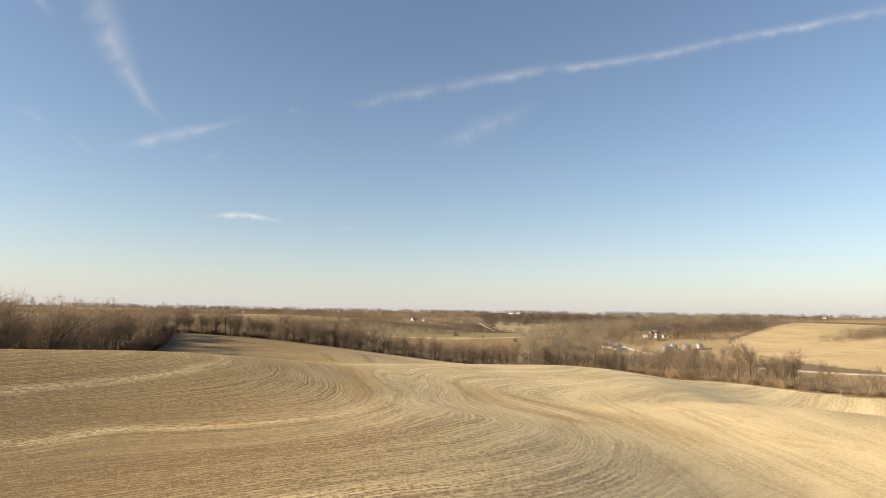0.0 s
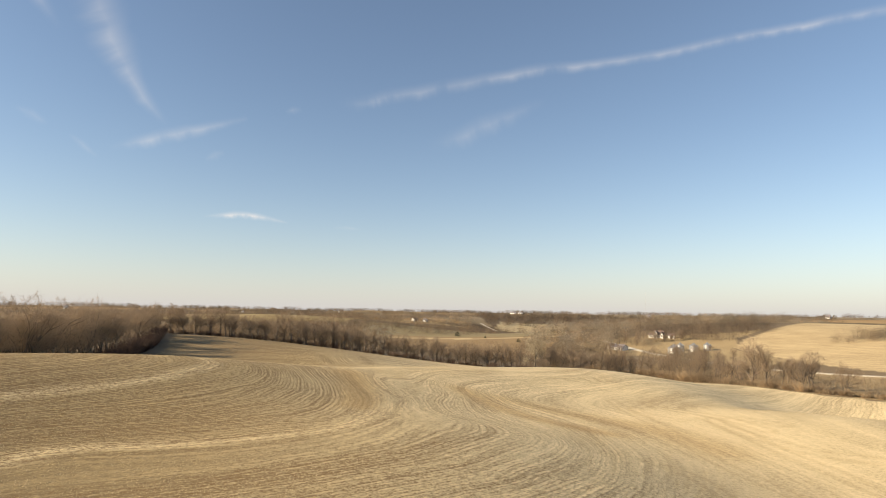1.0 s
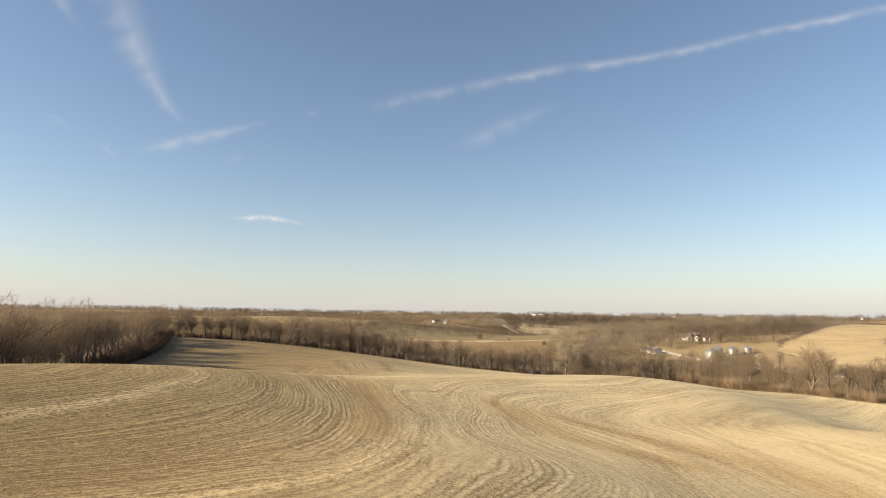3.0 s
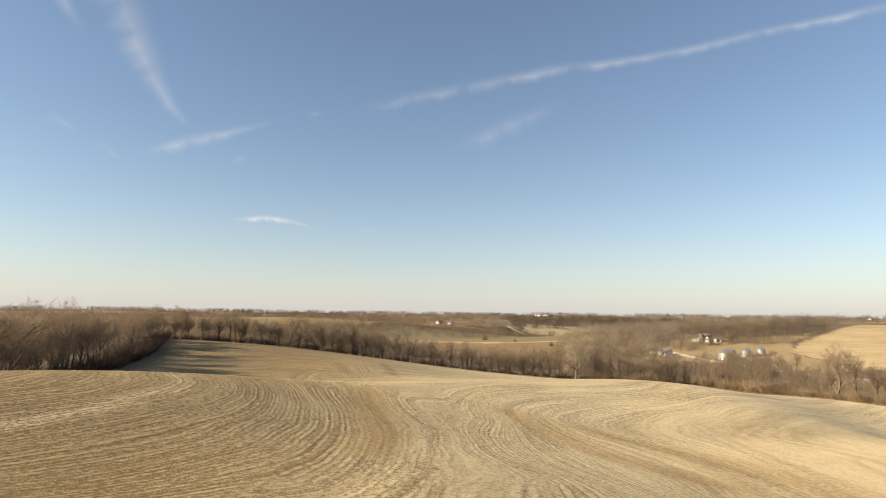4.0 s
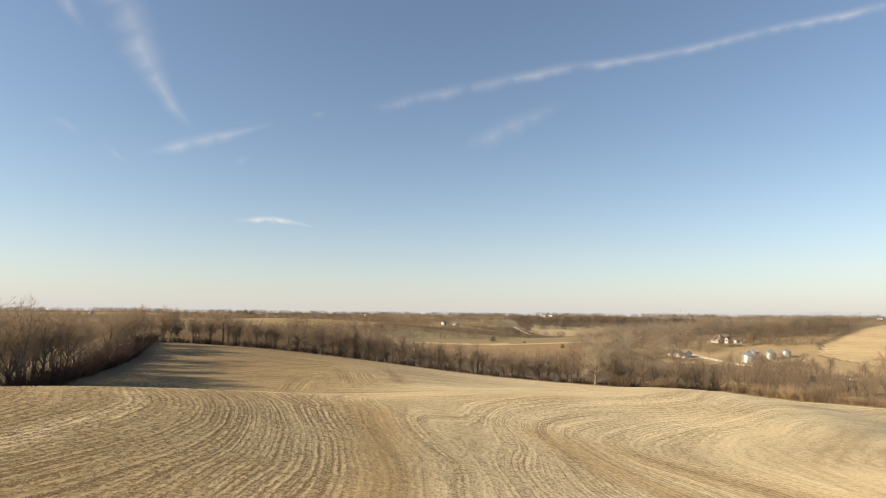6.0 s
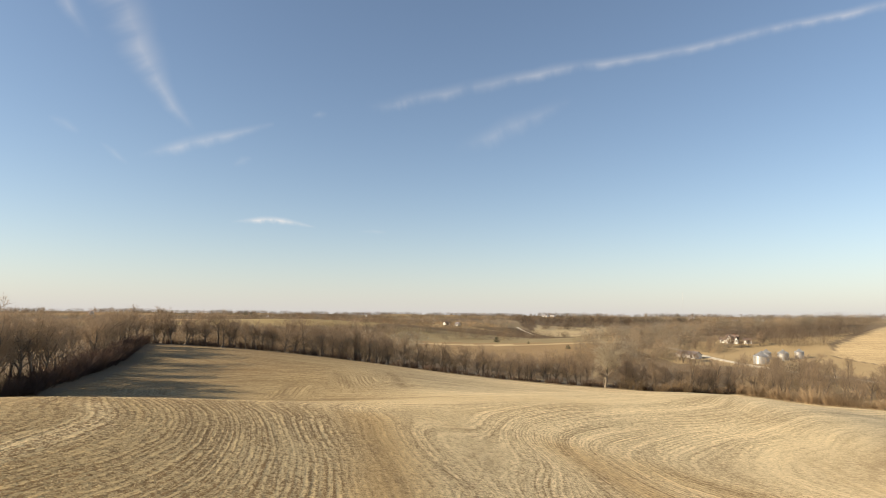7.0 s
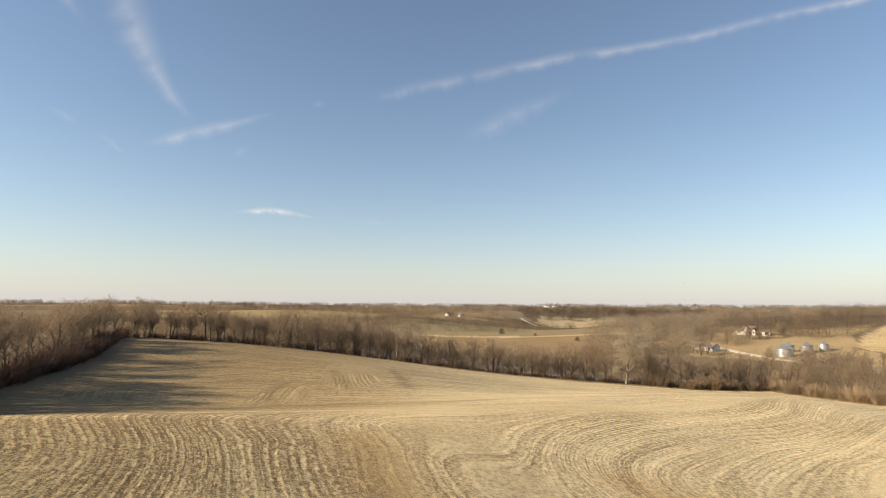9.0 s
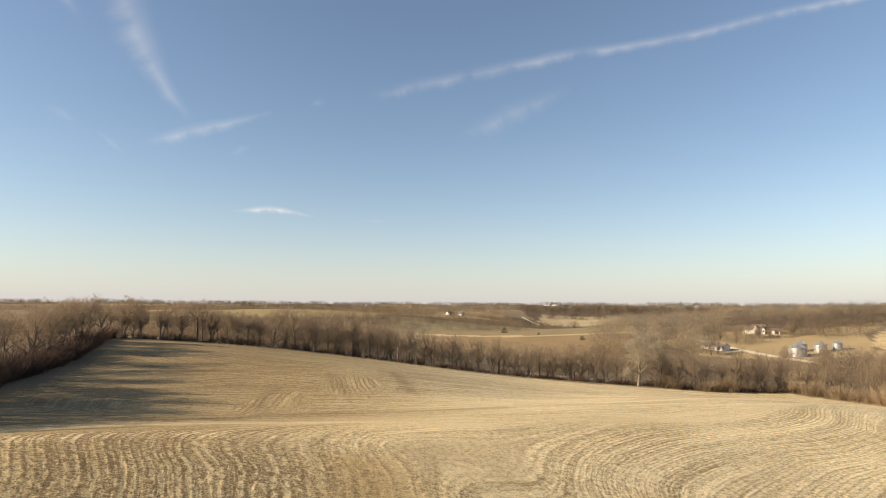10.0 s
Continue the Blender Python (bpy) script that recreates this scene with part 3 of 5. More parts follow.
def grow_tree(name, seed, height, fork, spread, limbs, lean=0.06, stems=1, mats=None, twigs=6, label="", category="tree"):
    """A leafless tree: tapered trunk with limbs, and a crown of branches and fine twigs."""
    r = random.Random(seed)
    trunk_v, trunk_f, crown_v, crown_f = [], [], [], []

    def rand_dir():
        return Vector((r.gauss(0, 1), r.gauss(0, 1), r.gauss(0, 1))).normalized()

    def bend(p, d, length, n, wild, lift):
        pts = [p.copy()]
        for _ in range(n):
            d = (d + rand_dir() * wild + Vector((0, 0, lift))).normalized()
            pts.append(pts[-1] + d * (length / n))
        return pts, d

    def blade(p, d, length, width):
        s = d.cross(rand_dir()).normalized() * width
        k = len(crown_v)
        crown_v.extend((tuple(p + s), tuple(p - s), tuple(p + d * length + rand_dir() * length * 0.12)))
        crown_f.append((k, k + 1, k + 2))

    def sub(p, d, length, radius, level):
        n, wild, lift, sides = ((5, 0.31, 0.03, 5), (3, 0.38, 0.02, 4), (2, 0.34, 0.0, 3))[level - 1]
        pts, end = bend(p, d, length, n, wild, lift)
        radii = [max(radius * (1 - 0.78 * i / n), 0.012) for i in range(n + 1)]
        tube(trunk_v if level < 2 else crown_v, trunk_f if level < 2 else crown_f, pts, radii, sides)
        kids = (6, 5, twigs)[level - 1]
        for k in range(kids):
            t = 0.30 + 0.70 * (k + r.random()) / kids
            i = min(int(t * n), n - 1)
            q = pts[i].lerp(pts[i + 1], t * n - i)
            way = (pts[i + 1] - pts[i]).normalized()
            out = (way * 0.75 + (rand_dir() - way * 0.2) * 0.7 + Vector((0, 0, 0.12))).normalized()
            if level < 3:
                sub(q, out, length * (0.40 + 0.25 * r.random()) * (1.1 - 0.35 * t), radii[i] * 0.6, level + 1)
            else:
                blade(q, out, (0.6 + 0.8 * r.random()) * height / 14, 0.012 + 0.010 * r.random())

    for s in range(stems):
        start = Vector((r.uniform(-0.5, 0.5), r.uniform(-0.5, 0.5), -0.4)) * (1 if stems > 1 else 0)
        start.z = -0.5
        tall = height * (0.50 + 0.1 * r.random()) * (1 if s == 0 else 0.85)
        pts, _ = bend(start, Vector((r.gauss(0, lean), r.gauss(0, lean), 1)) + (rand_dir() * 0.3 if stems > 1 else Vector()), tall, 7, 0.13, 0.06)
        thick = height * 0.025 * (1 if stems == 1 else 0.72)
        radii = [thick * ((1.4 if i == 0 else 1.0) - 0.095 * i) for i in range(8)]
        tube(trunk_v, trunk_f, pts, radii, 7)
        count = max(4, limbs // stems)
        for k in range(count):
            t = fork + (0.98 - fork) * (k + 0.5 * r.random()) / count
            i = min(int(t * 7), 6)
            q = pts[i].lerp(pts[i + 1], t * 7 - i)
            w = 2.4 * k + r.random() * 1.2
            rise = 0.7 + 1.2 * t * r.uniform(0.6, 1.3)
            d = Vector((math.cos(w), math.sin(w), rise)).normalized()
            sub(q, d, height * spread * (0.95 + 0.3 * r.random()), radii[i] * 0.72, 1)
        for _ in range(2):
            sub(pts[-1], Vector((r.gauss(0, 0.45), r.gauss(0, 0.45), 1)).normalized(), height * 0.36, radii[-1] * 0.9, 1)
    root = new(name)
    a, b = mats or (bark, twig)
    part_of("trunk", mesh_of("trunk", trunk_v, trunk_f, True), a, root)
    part_of("crown", mesh_of("crown", crown_v, crown_f), b, root)
    return tagged(root, label, category)


def grow_shrub(seed, height, width, mat, stems=46, label="", name="shrub"):
    """A leafless bush: many thin stems fanning from the ground, each with side twigs."""
    r = random.Random(seed)
    v, f = [], []
    for _ in range(stems):
        w, out = r.random() * 2 * math.pi, r.random() ** 0.6
        base = Vector((math.cos(w) * out * width * 0.32, math.sin(w) * out * width * 0.32, -0.3))
        d = Vector((math.cos(w) * out * 0.75, math.sin(w) * out * 0.75, 1)).normalized()
        tall = height * (0.55 + 0.5 * r.random())
        p = base
        for k in range(3):
            e = p + (d + Vector((r.gauss(0, 0.14), r.gauss(0, 0.14), r.gauss(0, 0.08)))) * tall / 3
            tube(v, f, [p, e], [0.035 - 0.009 * k, 0.026 - 0.009 * k], 3)
            for _ in range(9):
                q = p.lerp(e, r.random())
                t = (d + Vector((r.gauss(0, 0.7), r.gauss(0, 0.7), r.gauss(0.1, 0.4)))).normalized()
                s = t.orthogonal().normalized() * (0.015 + 0.012 * r.random())
                i = len(v)
                v.extend((tuple(q + s), tuple(q - s), tuple(q + t * (0.4 + 0.7 * r.random()) * height / 3.2)))
                f.append((i, i + 1, i + 2))
            p = e
    root = new(name, mesh_of(name, v, f))
    root.data.materials.append(mat)
    return tagged(root, label, "shrub")


def plant(kinds, x, y, size, group, seeded, spare):
    """Sets a copy of one of the kinds on the ground; the first use takes the original itself."""
    k = seeded.randrange(len(kinds))
    m = Matrix.LocRotScale((x, y, at_ground(x, y)), Euler((0, 0, seeded.random() * 6.283)), (size, size, size * seeded.uniform(0.92, 1.08)))
    if k in spare:
        spare.discard(k)
        kinds[k].matrix_basis = m
        ob = kinds[k]
    else:
        was = kinds[k].scale.copy()
        kinds[k].scale = (1, 1, 1)
        ob = copy_thing(kinds[k], m)
        kinds[k].scale = was
    return tagged(ob, group=group)


def along(points, spacing, r, wide=0.0):
    """Spots along a smooth line, unevenly spaced and scattered over a width."""
    line = curve_through(points, 10)
    leg = np.hypot(*np.diff(line, axis=0).T)
    run = np.r_[0, np.cumsum(leg)]
    s, out = r.random() * spacing, []
    while s < run[-1]:
        x, y = np.interp(s, run, line[:, 0]), np.interp(s, run, line[:, 1])
        out.append((x + r.uniform(-wide, wide), y + r.uniform(-wide, wide), s / run[-1]))
        s += spacing * r.uniform(0.55, 1.45)
    return out


# ---- trees of the hedgerows ----
TREE_LABEL = "bare grey-brown deciduous tree standing in the hedgerow"
tree_kinds = [grow_tree("bare_tree", 11 + i, 13.0, f, s, n, stems=st, label=TREE_LABEL) for i, (f, s, n, st) in enumerate((
    (0.38, 0.32, 9, 1), (0.30, 0.36, 9, 1), (0.48, 0.30, 8, 1), (0.28, 0.32, 10, 2), (0.42, 0.28, 9, 1), (0.25, 0.34, 12, 3), (0.50, 0.28, 8, 1), (0.34, 0.32, 10, 2)))]
slim_kinds = [grow_tree("bare_tree", 31 + i, 13.0, f, s, n, stems=st, twigs=4, label="slim upright bare tree crowded in the hedgerow") for i, (f, s, n, st) in enumerate((
    (0.24, 0.24, 9, 1), (0.3, 0.24, 8, 2), (0.2, 0.27, 9, 1), (0.28, 0.24, 9, 1), (0.34, 0.23, 8, 1)))]
russet_kinds = [grow_shrub(91 + i, h, w, brush_red, label="leafless russet shrub under the hedgerow trees") for i, (h, w) in enumerate(((3.0, 4.0), (2.2, 3.4)))]
shrub_kinds = [grow_shrub(71 + i, h, w, brush_shaded, label="dense leafless brown shrub under the hedgerow trees") for i, (h, w) in enumerate(((3.2, 4.0), (2.4, 3.6), (4.2, 4.2)))]
tan_kinds = [grow_shrub(81 + i, h, w, brush_tan, label="leafless tan shrub at the edge of the field") for i, (h, w) in enumerate(((3.4, 4.4), (4.4, 4.6), (2.6, 3.8)))]
r = random.Random(5)
tall_kinds = [tree_kinds[i] for i in (0, 2, 4, 6)]
spare_r, spare_s = {0, 1}, set(range(5))
spare, spare_b, spare_t = set(range(len(tree_kinds))), set(range(3)), set(range(3))
WEST = [(-82, 105), (-86, 140), (-97, 192), (-106, 219), (-121, 260)]
for x, y, s in along(WEST, 4.2, r, 1.8):
    if y > 192 and r.random() < 0.35:
        continue
    plant(tall_kinds if y > 185 else tree_kinds, x - 4.5, y, r.uniform(0.85, 1.15) * (1.2 if y < 128 else 1.38 if y < 165 else 1.1 if y < 222 else 0.95), "trees of the western hedgerow", r, set() if y > 185 else spare)
for x, y, s in along(WEST, 6, r, 2.0):
    if y > 182 and r.random() < 0.6:
        continue
    plant(tree_kinds, x - 12, y, r.uniform(0.85, 1.12) * (1.2 if y < 128 else 1.32 if y < 165 else 1.05 if y < 210 else 0.9), "trees of the western hedgerow", r, spare)
for x, y, s in along(WEST[:3], 5, r, 3.0):
    if y > 172:
        continue
    plant(tree_kinds, x - 19, y, r.uniform(1.1, 1.35), "trees of the western hedgerow", r, spare)
for x, y, s in along(WEST, 1.6, r, 1.2):
    plant(shrub_kinds, x - 1.0, y, r.uniform(1.2, 1.7) * (1.0 - 0.4 * float(ease(y, 215, 255))), "brush of the western hedgerow", r, spare_b)
NORTH = [(-121, 262), (-104, 268), (-78, 277), (-50, 283), (-22, 285), (5, 289), (38, 292), (60, 286), (86, 290)]
for x, y, s in along(NORTH, 2.5, r, 2.0):
    if abs(x + 78) < 5 or abs(x - 38) < 4:
        continue
    plant(tall_kinds if x < -85 else slim_kinds, x, y + 2, r.uniform(0.78, 1.08) * (0.85 if x < -80 else 1.0 if x > 45 else 1.1 - 0.17 * float(ease(x, -60, -20))), "trees of the northern hedgerow", r, set() if x < -85 else spare_s)
for x, y, s in along([(-128, 266), (-112, 276), (-92, 284), (-76, 288)], 4.0, r, 3.0):
    plant(tall_kinds, x, y, r.uniform(0.8, 1.05), "trees of the northern hedgerow", r, set())
for x, y, s in along([(-122, 262), (-112, 266), (-102, 269)], 2.0, r, 1.0):
    plant(russet_kinds, x, y, r.uniform(0.6, 0.9), "brush of the northern hedgerow", r, spare_r)
for x, y, s in along(NORTH[2:], 5.0, r, 4.0):
    plant(tree_kinds, x, y + 12, r.uniform(0.8, 1.15) * (0.75 if x > 45 else 0.95 - 0.25 * float(ease(x, -60, -20))), "trees of the northern hedgerow", r, spare)
for x, y, s in along(NORTH[1:4], 2.4, r, 1.0):
    plant(russet_kinds, x, y, r.uniform(0.6, 1.0), "brush of the northern hedgerow", r, spare_r)
for x, y, s in along(NORTH[3:], 2.2, r, 1.2):
    plant(russet_kinds, x, y - 1, r.uniform(0.5, 0.9), "brush of the northern hedgerow", r, spare_r)
EAST = [(86, 290), (93, 271), (97, 253), (103, 229), (112, 214), (123, 205), (137, 191), (172, 152)]
for x, y, s in along(EAST, 5, r, 3.0):
    if 104 < x < 132:
        continue
    plant(slim_kinds, x + 8, y + 7, r.uniform(0.6, 0.85), "trees of the eastern hedgerow", r, spare)
for x, y, s in along(EAST[:5], 8, r, 5.0):
    plant(tree_kinds, x + 22, y + 16, r.uniform(0.7, 1.0), "trees of the eastern hedgerow", r, spare)
for x, y, size in ((108, 230, 1.3), (112, 227, 1.1), (116.5, 225, 0.9), (122, 222, 1.05), (125.5, 222, 1.1), (131, 214, 0.85)):
    plant(tree_kinds, x, y, size, "trees of the eastern hedgerow", r, spare)
for x, y, s in along([(44, 289), (60, 284), (86, 288), (95, 266), (100, 246)], 2.6, r, 2.0):
    plant(tan_kinds, x, y + 1, r.uniform(0.9, 1.5), "brush of the eastern hedgerow", r, spare_t)
for x, y, s in along(EAST, 1.8, r, 1.0):
    plant(tan_kinds, x + 1, y + 1, r.uniform(0.6, 0.95), "brush of the eastern hedgerow", r, spare_t)
for x, y, size in ((117, 325, 1.0), (126, 328, 0.98), (133, 335, 0.85), (140, 330, 0.85), (122, 336, 0.8), (129, 322, 1.02), (145, 334, 0.6), (148, 330, 0.8), (112, 345, 0.8), (155, 318, 0.75)):
    plant(tree_kinds, x, y, size, "trees along the farm road", r, spare)
for k in range(44):
    x, y = r.uniform(96, 150), r.uniform(246, 328)
    if 0 < (x - 92) * 0.9 + (y - 300) * 0.75 + 6 and (x - 157) * 0.9 + (y - 320) * 0.75 < -8:
        plant(slim_kinds, x, y, r.uniform(0.65, 0.95), "trees along the farm road", r, set())
for x, y, size in ((147, 450, 0.5), (151, 453, 0.45), (170, 454, 0.6), (174, 462, 0.7), (159, 450, 0.42), (155, 451, 0.35), (132, 440, 0.6), (126, 447, 0.65), (141, 458, 0.6), (129, 434, 0.5), (134, 446, 0.65), (122, 440, 0.55), (137, 452, 0.6), (118, 436, 0.5), (104, 410, 0.5), (100, 404, 0.45), (107, 402, 0.6), (111, 405, 0.45), (102, 398, 0.7), (148, 447, 0.6), (153, 446, 0.45), (160, 446, 0.5), (166, 450, 0.65)):
    plant(tree_kinds, x, y, size, "trees of the farm yard", r, spare)
oak = grow_tree("oak_tree", 41, 13.5, 0.22, 0.42, 10, label="broad bare oak with spreading dark limbs at the field edge")
oak.matrix_basis = pose(-78, 275, at_ground(-78, 275), 0, 0, 40)
pale_tree = grow_tree("cottonwood_tree", 45, 20.5, 0.36, 0.25, 14, mats=(bark_pale, twig_pale), twigs=16, label="tall pale-barked cottonwood towering over the hedgerow")
pale_tree.matrix_basis = pose(38, 289, at_ground(38, 289), 0, 0, 10)

# ---- far woods ----


def wood(name, ring, gap, height, seed, label, mat=wood_far, blades=80, thin=1.0, fine=1.0):
    """A leafless wood too dense to count: trunks and crowns of bare branches over an area."""
    r = np.random.default_rng(seed)
    xs, ys = [q[0] for q in ring], [q[1] for q in ring]
    n = int((max(xs) - min(xs)) * (max(ys) - min(ys)) / gap ** 2)
    x, y = r.uniform(min(xs), max(xs), n), r.uniform(min(ys), max(ys), n)
    keep = inside(x, y, ring) & (r.random(n) < thin)
    return grove(name, x[keep], y[keep], height, r, label, mat, blades, fine)


def grove(name, x, y, height, r, label, mat, blades, fine=1.0):
    n = len(x)
    z = ground_z(x, y)
    h = height * (0.5 + 0.8 * r.random(n))
    # branches: short ones all through a rounded crown, some low brush round the foot
    k = n * blades
    tree = np.repeat(np.arange(n), blades)
    hh = h[tree]
    broad = (0.36 + 0.16 * r.random(n))[tree] * hh
    u = r.normal(0, 1, (k, 3))
    u /= np.linalg.norm(u, axis=1)[:, None]
    deep = (r.random(k) ** 0.36)[:, None]
    low = r.random(k) < 0.22
    base = u * deep * np.stack([broad, broad, 0.40 * hh], -1)
    base[:, 2] = np.where(low, r.random(k) * 0.30 * hh, base[:, 2] + 0.52 * hh)
    base[:, :2] *= np.where(low, 1.35, 1.0)[:, None]
    base += np.stack([x[tree], y[tree], z[tree]], -1)
    way = u * 0.8 + np.array((0, 0, 0.2)) + r.normal(0, 0.4, (k, 3))
    way /= np.linalg.norm(way, axis=1)[:, None]
    side = np.cross(way, r.normal(0, 1, (k, 3)))
    side /= np.linalg.norm(side, axis=1)[:, None]
    size = fine * (0.05 + 0.06 * r.random(k))[:, None] * (hh / 12)[:, None]
    tip = base + way * (hh * (0.06 + 0.10 * r.random(k)) * (0.5 + 0.5 * fine))[:, None]
    v = np.stack([base + side * size, base - side * size, tip], 1).reshape(-1, 3)
    f = np.arange(3 * k).reshape(-1, 3)
    # trunks: two crossed tapering blades each
    lean = r.normal(0, 0.05, (n, 2)) * h[:, None]
    foot = np.stack([x, y, z - 0.5], -1)
    top = np.stack([x + lean[:, 0], y + lean[:, 1], z + 0.66 * h], -1)
    t = []
    for s in ((1, 0, 0), (0, 1, 0)):
        b = np.array(s) * (h * 0.006)[:, None]
        t.append(np.stack([foot + b, foot - b, top], 1).reshape(-1, 3))
    # limbs: rising from the trunk to the rim of the crown
    forks = 7
    stem = np.repeat(np.arange(n), forks)
    low_end = foot[stem] + (top - foot)[stem] * (0.3 + 0.55 * r.random(len(stem)))[:, None]
    round_ = r.random(len(stem)) * 2 * math.pi
    reach = h[stem] * (0.20 + 0.18 * r.random(len(stem)))
    high_end = low_end + np.stack([np.cos(round_) * reach, np.sin(round_) * reach, reach * (0.6 + 0.9 * r.random(len(stem)))], -1)
    limb_side = np.stack([-np.sin(round_), np.cos(round_), np.zeros(len(stem))], -1) * (h[stem] * 0.004)[:, None]
    limbs = np.stack([low_end + limb_side, low_end - limb_side, high_end], 1).reshape(-1, 3)
    t = np.concatenate(t + [limbs])
    f = np.concatenate([f, len(v) + np.arange(len(t)).reshape(-1, 3)])
    me = bpy.data.meshes.new(name)
    me.from_pydata(np.concatenate([v, t]).tolist(), [], f.tolist())
    # each tree has its own shade of grey or brown
    shade = 0.55 + 0.9 * r.random(n)
    warm = r.normal(0, 0.07, n)
    each = np.stack([shade * (1 + warm), shade, shade * (1 - warm), np.ones(n)], -1)
    tint = np.concatenate([np.repeat(each[tree], 3, 0), np.repeat(each, 3, 0), np.repeat(each, 3, 0), np.repeat(each[stem], 3, 0)])
    at = me.attributes.new("tint", "FLOAT_COLOR", "POINT")
    at.data.foreach_set("color", tint.astype(np.float32).ravel())
    me.materials.append(mat)
    return tagged(new(name, me), label, "woods", kind="stuff")


far_grey = material("far_grey_twigs", (0.31, 0.245, 0.168), 0.95, scale=0.11, vary=0.42, bump=0, per_tree=True, twiggy=True)
far_dark = material("far_dark_twigs", (0.17, 0.125, 0.085), 0.95, scale=0.11, vary=0.45, bump=0, per_tree=True, twiggy=True)
wood("hillside_woods", HILLSIDE, 10.5, 8.0, 1, "grey-brown leafless woods covering the valley side", far_grey, 380, 1.0, 1.05)
wood("farmstead_woods", [(165, 456), (178, 430), (204, 440), (250, 480), (260, 496), (255, 515), (205, 505), (150, 510), (148, 478)], 4.6, 10, 2, "dark leafless grove beside the white farmhouse", far_dark, 200, 1.0, 0.6)
wood("yard_grove", [(44, 405), (80, 400), (100, 412), (103, 430), (120, 450), (136, 464), (148, 480), (152, 520), (130, 600), (92, 590), (60, 480)], 7.0, 9.5, 3, "leafless trees behind the white shed", far_grey, 200, 1.0, 1.2)
wood("creek_woods", [(-62, 306), (-5, 304), (40, 305), (95, 302), (100, 318), (72, 340), (62, 385), (45, 392), (30, 360), (-40, 352), (-80, 345)], 5.0, 9.0, 4, "leafless woods along the creek behind the hedgerow", wood_far, 240, 1.0, 0.55)
wood("pale_creek_woods", [(-98, 384), (-48, 372), (-34, 410), (-92, 425)], 6.5, 14, 5, "pale leafless trees along the creek", material("far_pale_twigs", (0.40, 0.335, 0.245), 0.95, scale=0.05, vary=0.25, bump=0, per_tree=True, twiggy=True), 220, 1.0, 0.55)
wood("pasture_woods", [(-150, 325), (-85, 300), (-40, 330), (-70, 372), (-80, 440), (-160, 450)], 4.8, 11.5, 6, "brown leafless thicket in the creek bottom", wood_far, 220, 1.0, 0.6)
wood("western_thicket", [(-235, 330), (-142, 300), (-130, 400), (-160, 460), (-260, 440)], 6.5, 9, 7, "grey-brown leafless thicket beyond the hedgerow", wood_far, 200, 1.0, 0.65)
wood("knoll_woods", KNOLL_WOODS, 9, 8, 8, "dark band of leafless woods on the far slope", far_dark, 140, 1.0, 2.2)
wood("roadside_woods", [(-2, 830), (22, 820), (34, 915), (20, 960), (-10, 940)], 9, 12, 9, "leafless trees beside the far gravel road", far_grey, 140, 1.0, 1.25)
wood("slope_thicket", [(-75, 565), (25, 556), (40, 620), (80, 660), (92, 740), (30, 735), (-60, 700)], 6.0, 7.5, 10, "low leafless thicket on the pasture slope", wood_far, 130, 0.4, 1.0)
wood("homestead_woods", [(-110, 800), (-62, 800), (-44, 812), (-42, 834), (-28, 834), (-26, 806), (8, 815), (14, 850), (-20, 880), (-110, 870)], 7.5, 9, 11, "leafless trees round the far house", far_grey, 140, 1.0, 1.25)
wood("bottom_woods", [(-190, 470), (-120, 455), (-84, 470), (-78, 560), (-62, 640), (-150, 600), (-200, 540)], 7.0, 10, 41, "brown leafless woods below the far house", wood_far, 150, 1.0, 0.9)
wood("pasture_hedge", [(-70, 610), (20, 622), (22, 634), (-70, 624)], 6, 7, 12, "leafless hedge across the far pasture", wood_far, 140, 1.0, 1.25)
wood("shelterbelt", [(232, 386), (312, 372), (342, 400), (322, 418), (248, 402)], 4.2, 7.0, 13, "leafless shelterbelt on the straw-coloured hill", far_dark, 240, 1.0, 0.9)
wood("eastern_thicket", [(100, 262), (108, 235), (125, 215), (148, 192), (185, 155), (192, 165), (160, 212), (140, 250), (116, 290), (96, 292)], 2.8, 5.0, 24, "tangled tan leafless thicket between field and road", material("thicket_twigs", (0.36, 0.265, 0.165), 0.95, scale=0.2, vary=0.35, bump=0, per_tree=True, twiggy=True), 70, 1.0, 0.45)
wood("roadside_thicket", [(98, 296), (118, 264), (140, 250), (162, 226), (188, 236), (162, 300), (142, 330), (118, 335), (102, 322)], 5.0, 3.4, 25, "tangled leafless thicket beside the farm road", wood_far, 160, 1.0, 0.7)
wood("hilltop_woods", [(300, 650), (420, 640), (700, 705), (760, 790), (520, 770)], 10, 5.5, 14, "leafless woods behind the straw-coloured hill", far_grey, 140, 1.0, 1.25)
wood("olive_hedge", [(-170, 780), (-60, 740), (-50, 760), (-160, 815)], 9, 9, 15, "leafless hedge on the olive hill", wood_far, 140, 1.0, 1.25)
wood("west_far_woods", [(-420, 620), (-300, 600), (-290, 640), (-400, 680)], 10, 8, 16, "leafless trees on the western slope", wood_far, 140, 1.0, 1.25)
wood("brown_draw", [(-420, 880), (-180, 960), (-60, 960), (-60, 1000), (-200, 1010), (-430, 940)], 12, 8, 17, "brown brushy draw between far fields", wood_far, 140, 1.0, 1.25)
wood("ditch_woods", [(-180, 520), (-60, 545), (-50, 575), (-120, 560), (-190, 548)], 8, 7, 18, "brushy ditch between far fields", wood_far, 140, 1.0, 1.25)
wood("far_hedge", [(-520, 760), (-260, 800), (-255, 815), (-520, 785)], 9, 8, 19, "leafless hedge across far fields", wood_far, 140, 1.0, 1.25)
